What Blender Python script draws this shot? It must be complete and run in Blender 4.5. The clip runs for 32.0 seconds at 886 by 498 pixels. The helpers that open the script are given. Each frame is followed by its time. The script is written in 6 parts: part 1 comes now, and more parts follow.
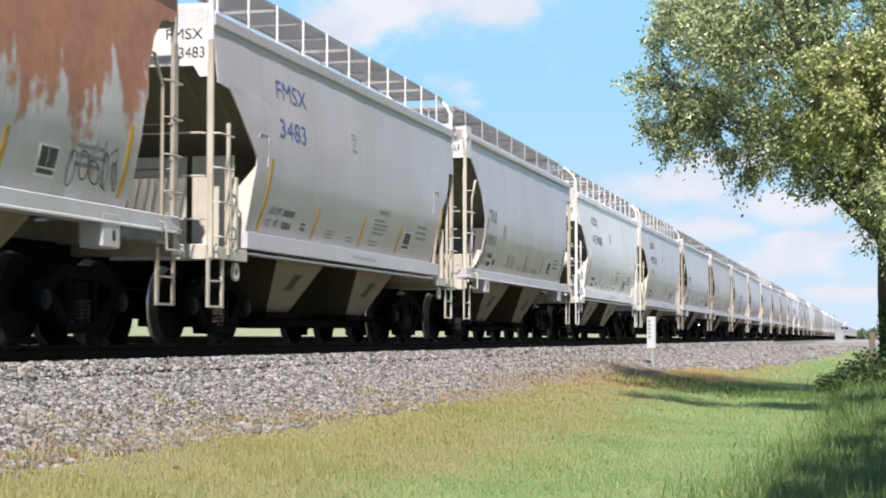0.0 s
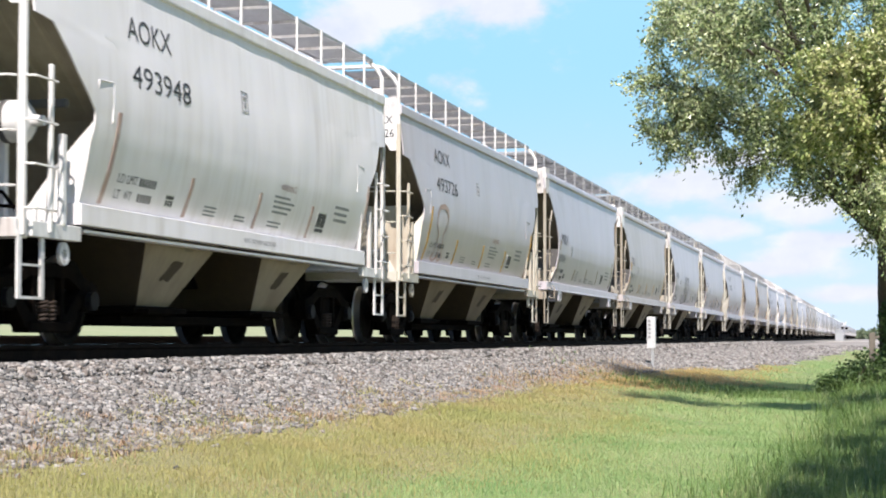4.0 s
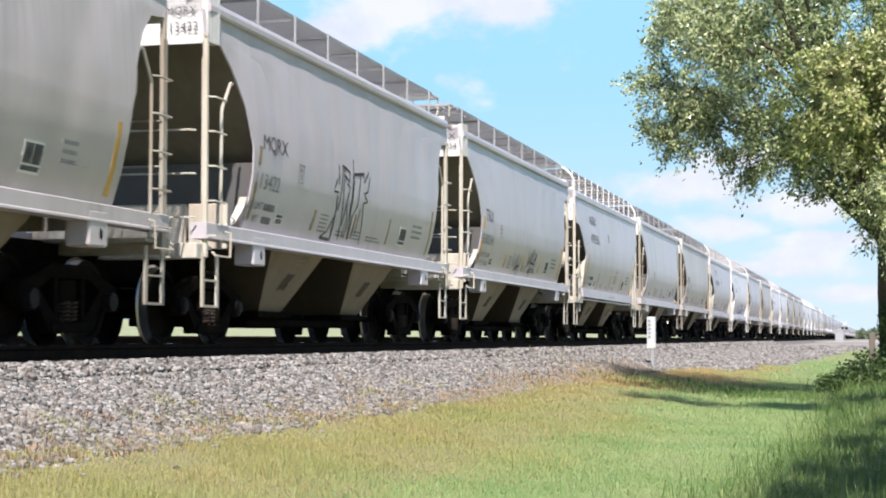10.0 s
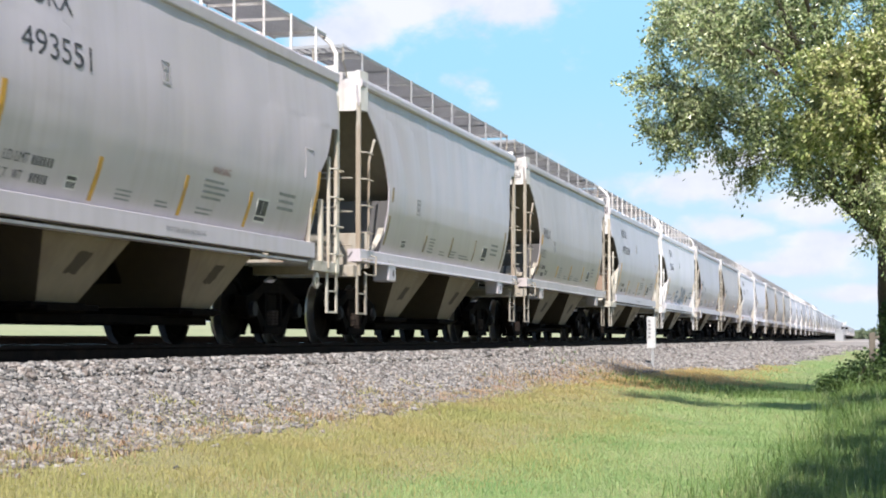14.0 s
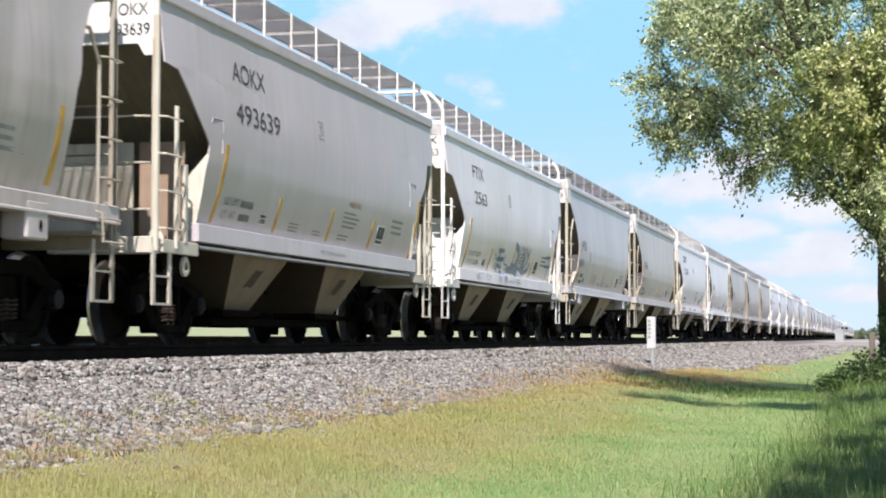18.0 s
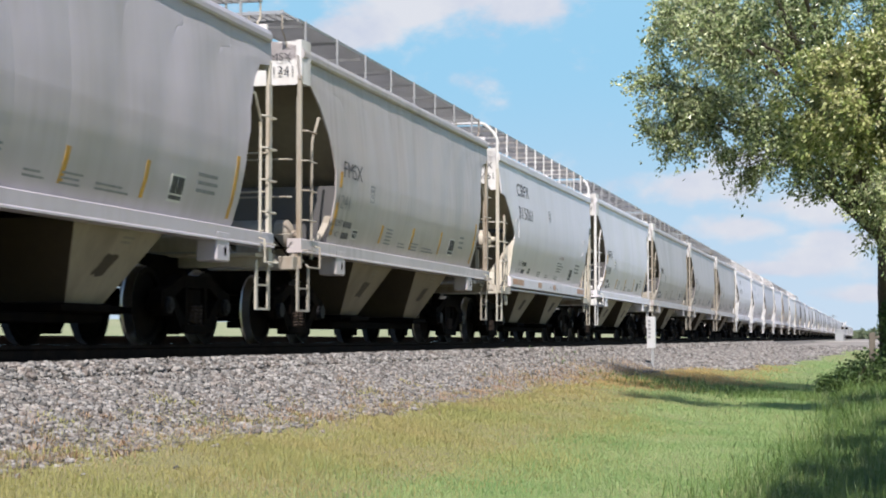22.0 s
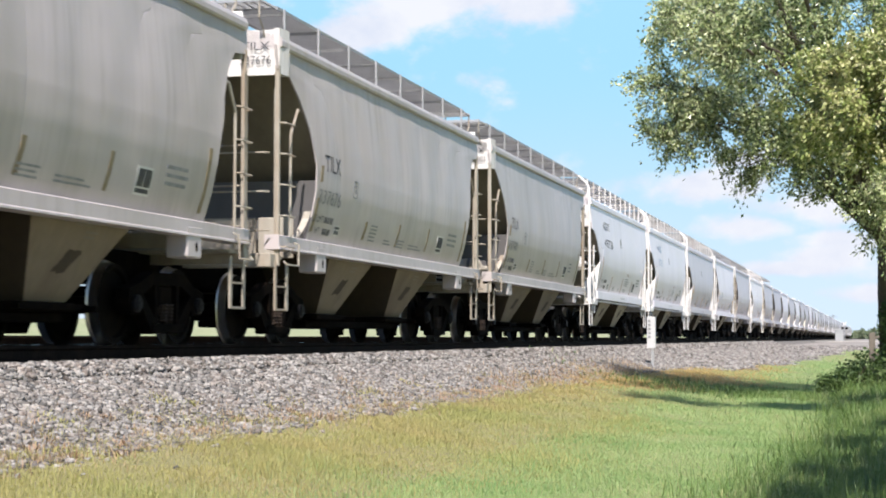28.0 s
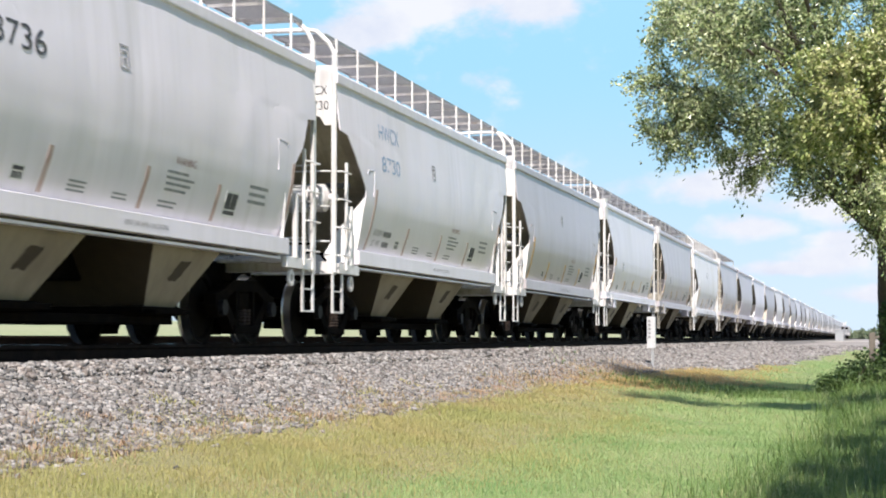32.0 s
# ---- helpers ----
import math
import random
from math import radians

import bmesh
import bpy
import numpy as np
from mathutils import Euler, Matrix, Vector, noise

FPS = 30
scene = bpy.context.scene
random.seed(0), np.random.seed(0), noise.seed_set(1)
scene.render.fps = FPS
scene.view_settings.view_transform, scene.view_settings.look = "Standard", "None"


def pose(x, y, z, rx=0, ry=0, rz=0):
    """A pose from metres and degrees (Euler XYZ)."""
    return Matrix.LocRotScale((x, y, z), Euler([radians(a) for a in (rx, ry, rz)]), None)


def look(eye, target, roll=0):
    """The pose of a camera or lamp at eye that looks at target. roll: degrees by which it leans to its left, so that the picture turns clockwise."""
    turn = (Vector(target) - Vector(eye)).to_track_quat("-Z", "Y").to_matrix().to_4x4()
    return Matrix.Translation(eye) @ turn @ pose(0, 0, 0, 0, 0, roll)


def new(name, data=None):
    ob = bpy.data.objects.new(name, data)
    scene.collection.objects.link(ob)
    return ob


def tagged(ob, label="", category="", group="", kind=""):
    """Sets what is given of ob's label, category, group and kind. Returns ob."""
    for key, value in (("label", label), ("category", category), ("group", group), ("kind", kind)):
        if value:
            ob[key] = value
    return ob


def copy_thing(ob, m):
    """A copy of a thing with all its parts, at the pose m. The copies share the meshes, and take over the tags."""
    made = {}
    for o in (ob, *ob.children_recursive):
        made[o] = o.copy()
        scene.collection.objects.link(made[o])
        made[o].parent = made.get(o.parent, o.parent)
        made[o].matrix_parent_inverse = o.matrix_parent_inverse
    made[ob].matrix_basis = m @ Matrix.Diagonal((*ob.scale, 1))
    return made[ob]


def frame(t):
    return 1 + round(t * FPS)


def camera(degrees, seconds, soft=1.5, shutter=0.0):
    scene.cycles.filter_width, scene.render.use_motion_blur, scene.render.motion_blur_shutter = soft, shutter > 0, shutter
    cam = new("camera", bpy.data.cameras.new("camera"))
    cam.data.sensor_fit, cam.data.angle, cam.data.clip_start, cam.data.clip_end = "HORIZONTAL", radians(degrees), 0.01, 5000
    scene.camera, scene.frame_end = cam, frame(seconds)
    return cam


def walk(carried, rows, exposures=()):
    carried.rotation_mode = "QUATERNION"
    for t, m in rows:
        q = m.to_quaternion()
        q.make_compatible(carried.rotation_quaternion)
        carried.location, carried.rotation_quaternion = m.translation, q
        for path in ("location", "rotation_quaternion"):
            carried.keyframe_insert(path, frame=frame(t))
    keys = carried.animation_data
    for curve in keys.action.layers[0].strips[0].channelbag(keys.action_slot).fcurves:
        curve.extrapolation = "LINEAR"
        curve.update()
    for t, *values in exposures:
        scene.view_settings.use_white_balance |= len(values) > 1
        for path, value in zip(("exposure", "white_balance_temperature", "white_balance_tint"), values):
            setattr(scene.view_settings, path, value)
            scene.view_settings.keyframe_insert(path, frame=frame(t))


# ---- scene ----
cam = camera(28.84, 32.0, soft=1.9, shutter=0.2)
EYE_Z = 0.075
CAM = pose(0, 0, EYE_Z, 90 + 2.964, 0, 13.9686)
walk(cam, [(0, CAM), (32, CAM)], [(0, 0.76, 6380, 13), (1, 0.53, 6200, 13), (2, 0.60, 6200, 13), (3, 0.90, 6400, 13), (6, 0.87, 6350, 13), (12, 0.90, 6350, 13), (17, 0.86, 6400, 13), (19, 0.80, 6400, 13), (20, 0.69, 6400, 13), (21, 0.57, 6350, 13), (22, 0.56, 6350, 13), (23, 0.68, 6350, 13), (24, 0.86, 6350, 13), (25, 0.90, 6400, 13), (28, 0.86, 6450, 13), (32, 0.86, 6450, 13)])

# ---- world and sun ----
SUN_EL, SUN_AZ = 49.0, -14.0      # azimuth: degrees the sun stands to the right of straight behind the eye
world = bpy.data.worlds.new("World")
scene.world = world
world.use_nodes = True
wn, wl = world.node_tree.nodes, world.node_tree.links
sky = wn.new("ShaderNodeTexSky")
sky.sky_type, sky.sun_disc = "NISHITA", False
sun_dir = Vector((math.sin(radians(-SUN_AZ)) * math.cos(radians(SUN_EL)), -math.cos(radians(SUN_AZ)) * math.cos(radians(SUN_EL)), math.sin(radians(SUN_EL))))
sky.sun_elevation = radians(SUN_EL)
sky.sun_rotation = math.atan2(sun_dir.x, sun_dir.y)
sky.air_density, sky.dust_density, sky.ozone_density = 1.0, 0.15, 2.5
wl.new(sky.outputs[0], wn["Background"].inputs[0])
wn["Background"].inputs[1].default_value = 0.09
sun = new("sun", bpy.data.lights.new("sun", "SUN"))
sun.data.energy, sun.data.angle, sun.data.color = 4.8, radians(0.55), (1.0, 0.925, 0.845)
sun.matrix_world = look(sun_dir * 50, (0, 0, 0))


# ---- materials ----
def material(name, base, rough=0.6, metal=0.0, scale=8.0, vary=0.12, second=None, amount=0.4, coarse=1.2, stretch=(1, 1, 1), bump=0.0, bump_scale=60.0, spec=0.5, contrast=(0.45, 0.7), island=0.0):
    """Base colour with fine grain, plus patches of a second colour at a coarser size."""
    m = bpy.data.materials.new(name)
    m.use_nodes = True
    n, l = m.node_tree.nodes, m.node_tree.links
    b = n["Principled BSDF"]
    b.inputs["Roughness"].default_value, b.inputs["Metallic"].default_value = rough, metal
    b.inputs["Specular IOR Level"].default_value = spec
    tc, info = n.new("ShaderNodeTexCoord"), n.new("ShaderNodeObjectInfo")
    shift = n.new("ShaderNodeVectorMath")
    shift.operation = "MULTIPLY_ADD"
    spread = n.new("ShaderNodeCombineXYZ")
    for k in range(3):
        l.new(info.outputs["Random"], spread.inputs[k])
    l.new(spread.outputs[0], shift.inputs[0])
    shift.inputs[1].default_value = (37, 53, 71)
    l.new(tc.outputs["Object"], shift.inputs[2])
    mp = n.new("ShaderNodeMapping")
    mp.inputs["Scale"].default_value = stretch
    l.new(shift.outputs[0], mp.inputs[0])
    fine = n.new("ShaderNodeTexNoise")
    fine.inputs["Scale"].default_value, fine.inputs["Detail"].default_value = scale, 6
    l.new(mp.outputs[0], fine.inputs["Vector"])
    val = n.new("ShaderNodeMapRange")
    val.inputs[1].default_value, val.inputs[2].default_value = 0.25, 0.75
    val.inputs[3].default_value, val.inputs[4].default_value = 1 - vary, 1 + vary
    l.new(fine.outputs[0], val.inputs[0])
    hsv = n.new("ShaderNodeHueSaturation")
    hsv.inputs["Color"].default_value = (*base, 1)
    bright = val.outputs[0]
    if island:
        geo, more, mul = n.new("ShaderNodeNewGeometry"), n.new("ShaderNodeMapRange"), n.new("ShaderNodeMath")
        more.inputs[3].default_value, more.inputs[4].default_value = 1 - island, 1 + island
        l.new(geo.outputs["Random Per Island"], more.inputs[0])
        mul.operation = "MULTIPLY"
        l.new(more.outputs[0], mul.inputs[0]), l.new(bright, mul.inputs[1])
        bright = mul.outputs[0]
    l.new(bright, hsv.inputs["Value"])
    out = hsv.outputs[0]
    if second:
        big = n.new("ShaderNodeTexNoise")
        big.inputs["Scale"].default_value, big.inputs["Detail"].default_value = coarse, 8
        l.new(mp.outputs[0], big.inputs["Vector"])
        rng = n.new("ShaderNodeMapRange")
        rng.inputs[1].default_value, rng.inputs[2].default_value = contrast
        rng.inputs[4].default_value = amount
        l.new(big.outputs[0], rng.inputs[0])
        mix = n.new("ShaderNodeMixRGB")
        mix.inputs[2].default_value = (*second, 1)
        l.new(rng.outputs[0], mix.inputs[0]), l.new(out, mix.inputs[1])
        out = mix.outputs[0]
    l.new(out, b.inputs["Base Color"])
    if bump:
        tex, bp = n.new("ShaderNodeTexNoise"), n.new("ShaderNodeBump")
        tex.inputs["Scale"].default_value, tex.inputs["Detail"].default_value = bump_scale, 5
        l.new(mp.outputs[0], tex.inputs["Vector"])
        bp.inputs["Strength"].default_value, bp.inputs["Distance"].default_value = bump, 0.01
        l.new(tex.outputs[0], bp.inputs["Height"])
        l.new(bp.outputs[0], b.inputs["Normal"])
    return m


STREAK = (1, 0.8, 0.2)
GREY = material("grey_paint", (0.480, 0.443, 0.482), 0.33, 0, 2.4, 0.05, (0.40, 0.372, 0.375), 0.5, 0.8, STREAK, 0.6, 1.8)
GRIMED = material("grimed_grey_paint", (0.462, 0.420, 0.422), 0.38, 0, 2.4, 0.06, (0.33, 0.30, 0.275), 0.6, 0.8, STREAK, 0.6, 1.8)
PALE = material("pale_paint", (0.70, 0.665, 0.715), 0.33, 0, 2.4, 0.045, (0.58, 0.555, 0.54), 0.45, 0.8, STREAK, 0.6, 1.8)
WHITE = material("white_paint", (0.77, 0.742, 0.765), 0.35, 0, 2.4, 0.045, (0.60, 0.56, 0.50), 0.45, 0.8, STREAK, 0.6, 1.8)
FRAME = material("frame_paint", (0.50, 0.475, 0.41), 0.5, 0, 12, 0.08, (0.38, 0.30, 0.21), 0.55, 2.2, (1, 1, 0.4), 0.05, 20)
FRAME_WHITE = material("white_frame_paint", (0.66, 0.655, 0.65), 0.45, 0, 12, 0.07, (0.46, 0.42, 0.36), 0.4, 2.2, (1, 1, 0.4), 0.05, 20)
FRAME_TAN = material("tan_frame_paint", (0.335, 0.31, 0.262), 0.55, 0, 12, 0.1, (0.25, 0.18, 0.12), 0.65, 2.2, (1, 1, 0.4), 0.05, 20)
FRAME_BROWN = material("brown_frame_paint", (0.27, 0.19, 0.14), 0.65, 0, 12, 0.12, (0.15, 0.10, 0.075), 0.6, 2.2, (1, 1, 0.4), 0.08, 20)
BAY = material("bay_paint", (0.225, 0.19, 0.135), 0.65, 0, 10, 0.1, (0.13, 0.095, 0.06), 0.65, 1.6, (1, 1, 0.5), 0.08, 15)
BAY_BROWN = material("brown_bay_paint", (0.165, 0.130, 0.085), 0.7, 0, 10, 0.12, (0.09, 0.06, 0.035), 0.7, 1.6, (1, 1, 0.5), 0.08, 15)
# dark brown for the shade on bay end slopes; also the gate decals
BAY_SHADE_DECAL = material("brown_road_grime", (0.042, 0.029, 0.015), 0.8, 0, 10, 0.15, (0.03, 0.022, 0.015), 0.6, 1.6, (1, 1, 0.5), 0.1, 15)
SLOPE_TAN = material("tan_slope_paint", (0.29, 0.255, 0.19), 0.6, 0, 10, 0.1, (0.17, 0.14, 0.10), 0.6, 1.2, (1, 1, 0.5), 0.05, 15)
# grey darkened for shade at the car ends; bands and beam share it
SHADEGREY = material("dull_grey_paint", (0.085, 0.083, 0.085), 0.6, 0, 6, 0.08, (0.08, 0.072, 0.065), 0.5, 1.2, (1, 1, 0.5))
# slope brown darkened for the shade under the roof; the bay print shares it
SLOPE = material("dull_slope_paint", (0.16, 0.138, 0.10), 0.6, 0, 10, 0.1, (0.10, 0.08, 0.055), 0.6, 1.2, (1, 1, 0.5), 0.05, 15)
RUSTY = material("rusted_paint", (0.48, 0.47, 0.485), 0.5, 0, 3, 0.06, (0.38, 0.36, 0.34), 0.5, 0.9, STREAK, 0.6, 1.8)


def streaked(m, tone, strength, wide=3.5):
    """Road dirt that has run down the sheet in thin ragged vertical streaks, gathered in loose patches."""
    n, l = m.node_tree.nodes, m.node_tree.links
    b = n["Principled BSDF"]
    paint = b.inputs["Base Color"].links[0].from_socket
    tc, info, shift = n.new("ShaderNodeTexCoord"), n.new("ShaderNodeObjectInfo"), n.new("ShaderNodeVectorMath")
    shift.operation = "MULTIPLY_ADD"
    l.new(info.outputs["Random"], shift.inputs[0]), l.new(tc.outputs["Object"], shift.inputs[2])
    shift.inputs[1].default_value = (29, 61, 43)
    prev = None
    for scale, stretch, lo, hi in ((wide, (1, 1.6, 0.09), 0.44, 0.72), (0.55, (1, 1.0, 1.4), 0.36, 0.66)):
        mp, no, rg = n.new("ShaderNodeMapping"), n.new("ShaderNodeTexNoise"), n.new("ShaderNodeMapRange")
        mp.inputs["Scale"].default_value = stretch
        l.new(shift.outputs[0], mp.inputs[0]), l.new(mp.outputs[0], no.inputs["Vector"])
        no.inputs["Scale"].default_value, no.inputs["Detail"].default_value = scale, 5
        rg.inputs[1].default_value, rg.inputs[2].default_value = lo, hi
        l.new(no.outputs[0], rg.inputs[0])
        if prev is None:
            rg.inputs[4].default_value = strength
            prev = rg.outputs[0]
        else:
            mul = n.new("ShaderNodeMath")
            mul.operation = "MULTIPLY"
            l.new(prev, mul.inputs[0]), l.new(rg.outputs[0], mul.inputs[1])
            prev = mul.outputs[0]
    mix = n.new("ShaderNodeMixRGB")
    mix.inputs[2].default_value = (*tone, 1)
    l.new(prev, mix.inputs[0]), l.new(paint, mix.inputs[1])
    l.new(mix.outputs[0], b.inputs["Base Color"])


streaked(GREY, (0.24, 0.215, 0.185), 0.28)
streaked(GRIMED, (0.17, 0.145, 0.115), 0.42, 5.5)
streaked(PALE, (0.36, 0.335, 0.31), 0.28)
streaked(WHITE, (0.36, 0.30, 0.24), 0.40)
streaked(RUSTY, (0.22, 0.18, 0.15), 0.45)
for coat in (FRAME, FRAME_WHITE, FRAME_TAN):
    streaked(coat, (0.17, 0.09, 0.05), 0.55, 9.0)


def rust_over(m, low, high):
    """Rust that runs down in ragged streaks from the top of a side, thick at height high and gone below low."""
    n, l = m.node_tree.nodes, m.node_tree.links
    b = n["Principled BSDF"]
    paint = b.inputs["Base Color"].links[0].from_socket
    tc, sep, mp = n.new("ShaderNodeTexCoord"), n.new("ShaderNodeSeparateXYZ"), n.new("ShaderNodeMapping")
    l.new(tc.outputs["Object"], sep.inputs[0]), l.new(tc.outputs["Object"], mp.inputs[0])
    mp.inputs["Scale"].default_value = (1, 1.0, 0.12)
    run, fleck = n.new("ShaderNodeTexNoise"), n.new("ShaderNodeTexNoise")
    run.inputs["Scale"].default_value, run.inputs["Detail"].default_value = 2.2, 6
    fleck.inputs["Scale"].default_value, fleck.inputs["Detail"].default_value = 7, 8
    l.new(mp.outputs[0], run.inputs["Vector"]), l.new(tc.outputs["Object"], fleck.inputs["Vector"])
    rng = n.new("ShaderNodeMapRange")
    rng.inputs[1].default_value, rng.inputs[2].default_value = low, high
    rng.clamp = False
    l.new(sep.outputs[2], rng.inputs[0])
    add, more, sharp = n.new("ShaderNodeMath"), n.new("ShaderNodeMath"), n.new("ShaderNodeMapRange")
    add.operation = more.operation = "MULTIPLY_ADD"
    l.new(run.outputs[0], add.inputs[0])
    add.inputs[1].default_value = 3.6
    l.new(rng.outputs[0], add.inputs[2])
    l.new(fleck.outputs[0], more.inputs[0])
    more.inputs[1].default_value = 1.0
    l.new(add.outputs[0], more.inputs[2])
    sharp.inputs[1].default_value, sharp.inputs[2].default_value = 2.5, 2.8
    l.new(more.outputs[0], sharp.inputs[0])
    tone, mix = n.new("ShaderNodeMixRGB"), n.new("ShaderNodeMixRGB")
    tone.inputs[1].default_value, tone.inputs[2].default_value = (0.24, 0.085, 0.045, 1), (0.42, 0.20, 0.12, 1)
    l.new(fleck.outputs[0], tone.inputs[0])
    l.new(sharp.outputs[0], mix.inputs[0]), l.new(paint, mix.inputs[1]), l.new(tone.outputs[0], mix.inputs[2])
    l.new(mix.outputs[0], b.inputs["Base Color"])


rust_over(RUSTY, 1.95, 2.95)
SPRING = material("rusty_spring_steel", (0.032, 0.023, 0.018), 0.7, 0.1, 20, 0.3, (0.03, 0.02, 0.015), 0.6, 6, spec=0.2)
CAP = material("bearing_cap_steel", (0.012, 0.012, 0.014), 0.6, 0.1, 20, 0.3, (0.008, 0.007, 0.006), 0.8, 9, spec=0.1)
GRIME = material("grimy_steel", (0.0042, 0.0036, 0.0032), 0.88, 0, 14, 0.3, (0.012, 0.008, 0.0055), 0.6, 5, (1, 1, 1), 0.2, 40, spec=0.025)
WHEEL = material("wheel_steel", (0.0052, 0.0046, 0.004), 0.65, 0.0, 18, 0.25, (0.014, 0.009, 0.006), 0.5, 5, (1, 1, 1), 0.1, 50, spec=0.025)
TREAD = material("polished_tread", (0.45, 0.44, 0.42), 0.3, 1.0, 30, 0.1)
GRATE = material("galvanised_grating", (0.36, 0.37, 0.385), 0.5, 0.4, 20, 0.12, (0.26, 0.26, 0.26), 0.4, 3)
INK = material("black_lettering", (0.03, 0.032, 0.04), 0.6, 0, 30, 0.2, (0.2, 0.2, 0.2), 0.35, 9)
BLUEINK = material("blue_lettering", (0.07, 0.12, 0.28), 0.6, 0, 30, 0.2, (0.3, 0.33, 0.4), 0.4, 9)
PALEBLUE = material("pale_blue_lettering", (0.22, 0.34, 0.50), 0.6, 0, 30, 0.2, (0.45, 0.50, 0.56), 0.45, 9)
FADED = material("faded_lettering", (0.20, 0.205, 0.215), 0.6, 0, 30, 0.25, (0.40, 0.40, 0.41), 0.45, 9)
STENCIL = material("dark_stencil", (0.075, 0.078, 0.085), 0.6, 0, 30, 0.2, (0.25, 0.25, 0.26), 0.4, 12)
PLATE = material("white_placard", (0.6, 0.6, 0.58), 0.5, 0, 30, 0.1)
PINK = material("faded_red_paint", (0.30, 0.16, 0.14), 0.6, 0, 20, 0.2, (0.36, 0.3, 0.28), 0.6, 6)
SPRAY = material("blue_spray_paint", (0.10, 0.17, 0.30), 0.6, 0, 20, 0.2, (0.25, 0.28, 0.33), 0.5, 6)
DARKSPRAY = material("black_spray_paint", (0.025, 0.028, 0.032), 0.6, 0, 20, 0.2, (0.10, 0.10, 0.11), 0.4, 6)
PALESPRAY = material("faded_blue_spray", (0.42, 0.45, 0.54), 0.6, 0, 9, 0.12, (0.5, 0.5, 0.55), 0.5, 4)
GREYSPRAY = material("slate_spray_paint", (0.20, 0.24, 0.30), 0.6, 0, 9, 0.15, (0.34, 0.37, 0.42), 0.5, 4)
ORANGE = material("faded_orange_patch", (0.50, 0.30, 0.20), 0.6, 0, 20, 0.15, (0.5, 0.42, 0.36), 0.5, 5)
YELLOW = material("yellow_reflector", (0.52, 0.29, 0.03), 0.5, 0, 25, 0.15, (0.30, 0.15, 0.04), 0.6, 7)
OLDYELLOW = material("weathered_reflector", (0.24, 0.19, 0.11), 0.6, 0, 25, 0.2, (0.13, 0.10, 0.075), 0.7, 6)
OLDPINK = material("bleached_reflector", (0.40, 0.28, 0.24), 0.6, 0, 25, 0.15, (0.5, 0.44, 0.40), 0.6, 6)
RAIL = material("rail_steel", (0.014, 0.011, 0.009), 0.75, 0.0, 20, 0.2, (0.03, 0.02, 0.014), 0.6, 5, spec=0.03)
RAILTOP = material("rail_head_steel", (0.55, 0.54, 0.52), 0.25, 1.0, 20, 0.1)
TIE = material("tie_timber", (0.075, 0.06, 0.05), 0.85, 0, 9, 0.3, (0.14, 0.12, 0.10), 0.5, 3, (0.3, 3, 3), 0.4, 60, spec=0.12)
STONE = material("ballast_stone", (0.197, 0.190, 0.180), 0.9, 0, 25, 0.15, (0.225, 0.175, 0.145), 0.5, 6, (1, 1, 1), 0.3, 80, island=0.8)
# bed darker than its stones: the shade in the gaps is in its colour
BALLAST = material("ballast_bed", (0.13, 0.123, 0.115), 0.9, 0, 22, 0.5, (0.16, 0.135, 0.115), 0.5, 3, (1, 1, 1), 0.9, 26)
GRAVEL = material("pale_gravel", (0.255, 0.235, 0.212), 0.9, 0, 6, 0.25, (0.17, 0.152, 0.13), 0.6, 0.35, (1, 1, 1), 0.3, 10)
SOIL = material("grassy_soil", (0.20, 0.23, 0.09), 0.95, 0, 20, 0.3, (0.25, 0.235, 0.105), 0.6, 0.5, (1, 1, 1), 0.5, 30)
FIELD = material("pale_field", (0.245, 0.275, 0.145), 0.95, 0, 4, 0.2, (0.33, 0.31, 0.20), 0.6, 0.15, (1, 1, 1), 0.4, 10)
DRYSOIL = material("dry_soil", (0.20, 0.19, 0.095), 0.95, 0, 20, 0.3, (0.25, 0.20, 0.115), 0.6, 0.5, (1, 1, 1), 0.5, 30)


# ---- building helpers ----
def part(name, bm, mat, parent=None, label="", smooth=False):
    me = bpy.data.meshes.new(name)
    bmesh.ops.recalc_face_normals(bm, faces=bm.faces)
    bm.to_mesh(me)
    bm.free()
    for m in (mat if isinstance(mat, tuple) else (mat,)):
        me.materials.append(m)
    if smooth:
        for p in me.polygons:
            p.use_smooth = True
        me.set_sharp_from_angle(angle=radians(30))
    ob = new(name, me)
    if parent:
        ob.parent = parent
    return tagged(ob, label)


def again(ob, m, parent=None):
    """Another part on the same mesh, under the same parent or another."""
    o = new(ob.name.split(".")[0], ob.data)
    o.parent = parent or ob.parent
    o.matrix_basis = m
    if "label" in ob:
        o["label"] = ob["label"]
    if "kind" in ob:
        o["kind"] = ob["kind"]
    return o


def box(bm, x0, x1, y0, y1, z0, z1, bevel=0.0, mat=0):
    v = [bm.verts.new((x, y, z)) for x in (x0, x1) for y in (y0, y1) for z in (z0, z1)]
    fs = [bm.faces.new([v[k] for k in f]) for f in ((0, 1, 3, 2), (4, 6, 7, 5), (0, 4, 5, 1), (2, 3, 7, 6), (0, 2, 6, 4), (1, 5, 7, 3))]
    for f in fs:
        f.material_index = mat
    if bevel:
        bmesh.ops.bevel(bm, geom=list({e for f in fs for e in f.edges}), offset=bevel, segments=1, affect="EDGES")
    return bm


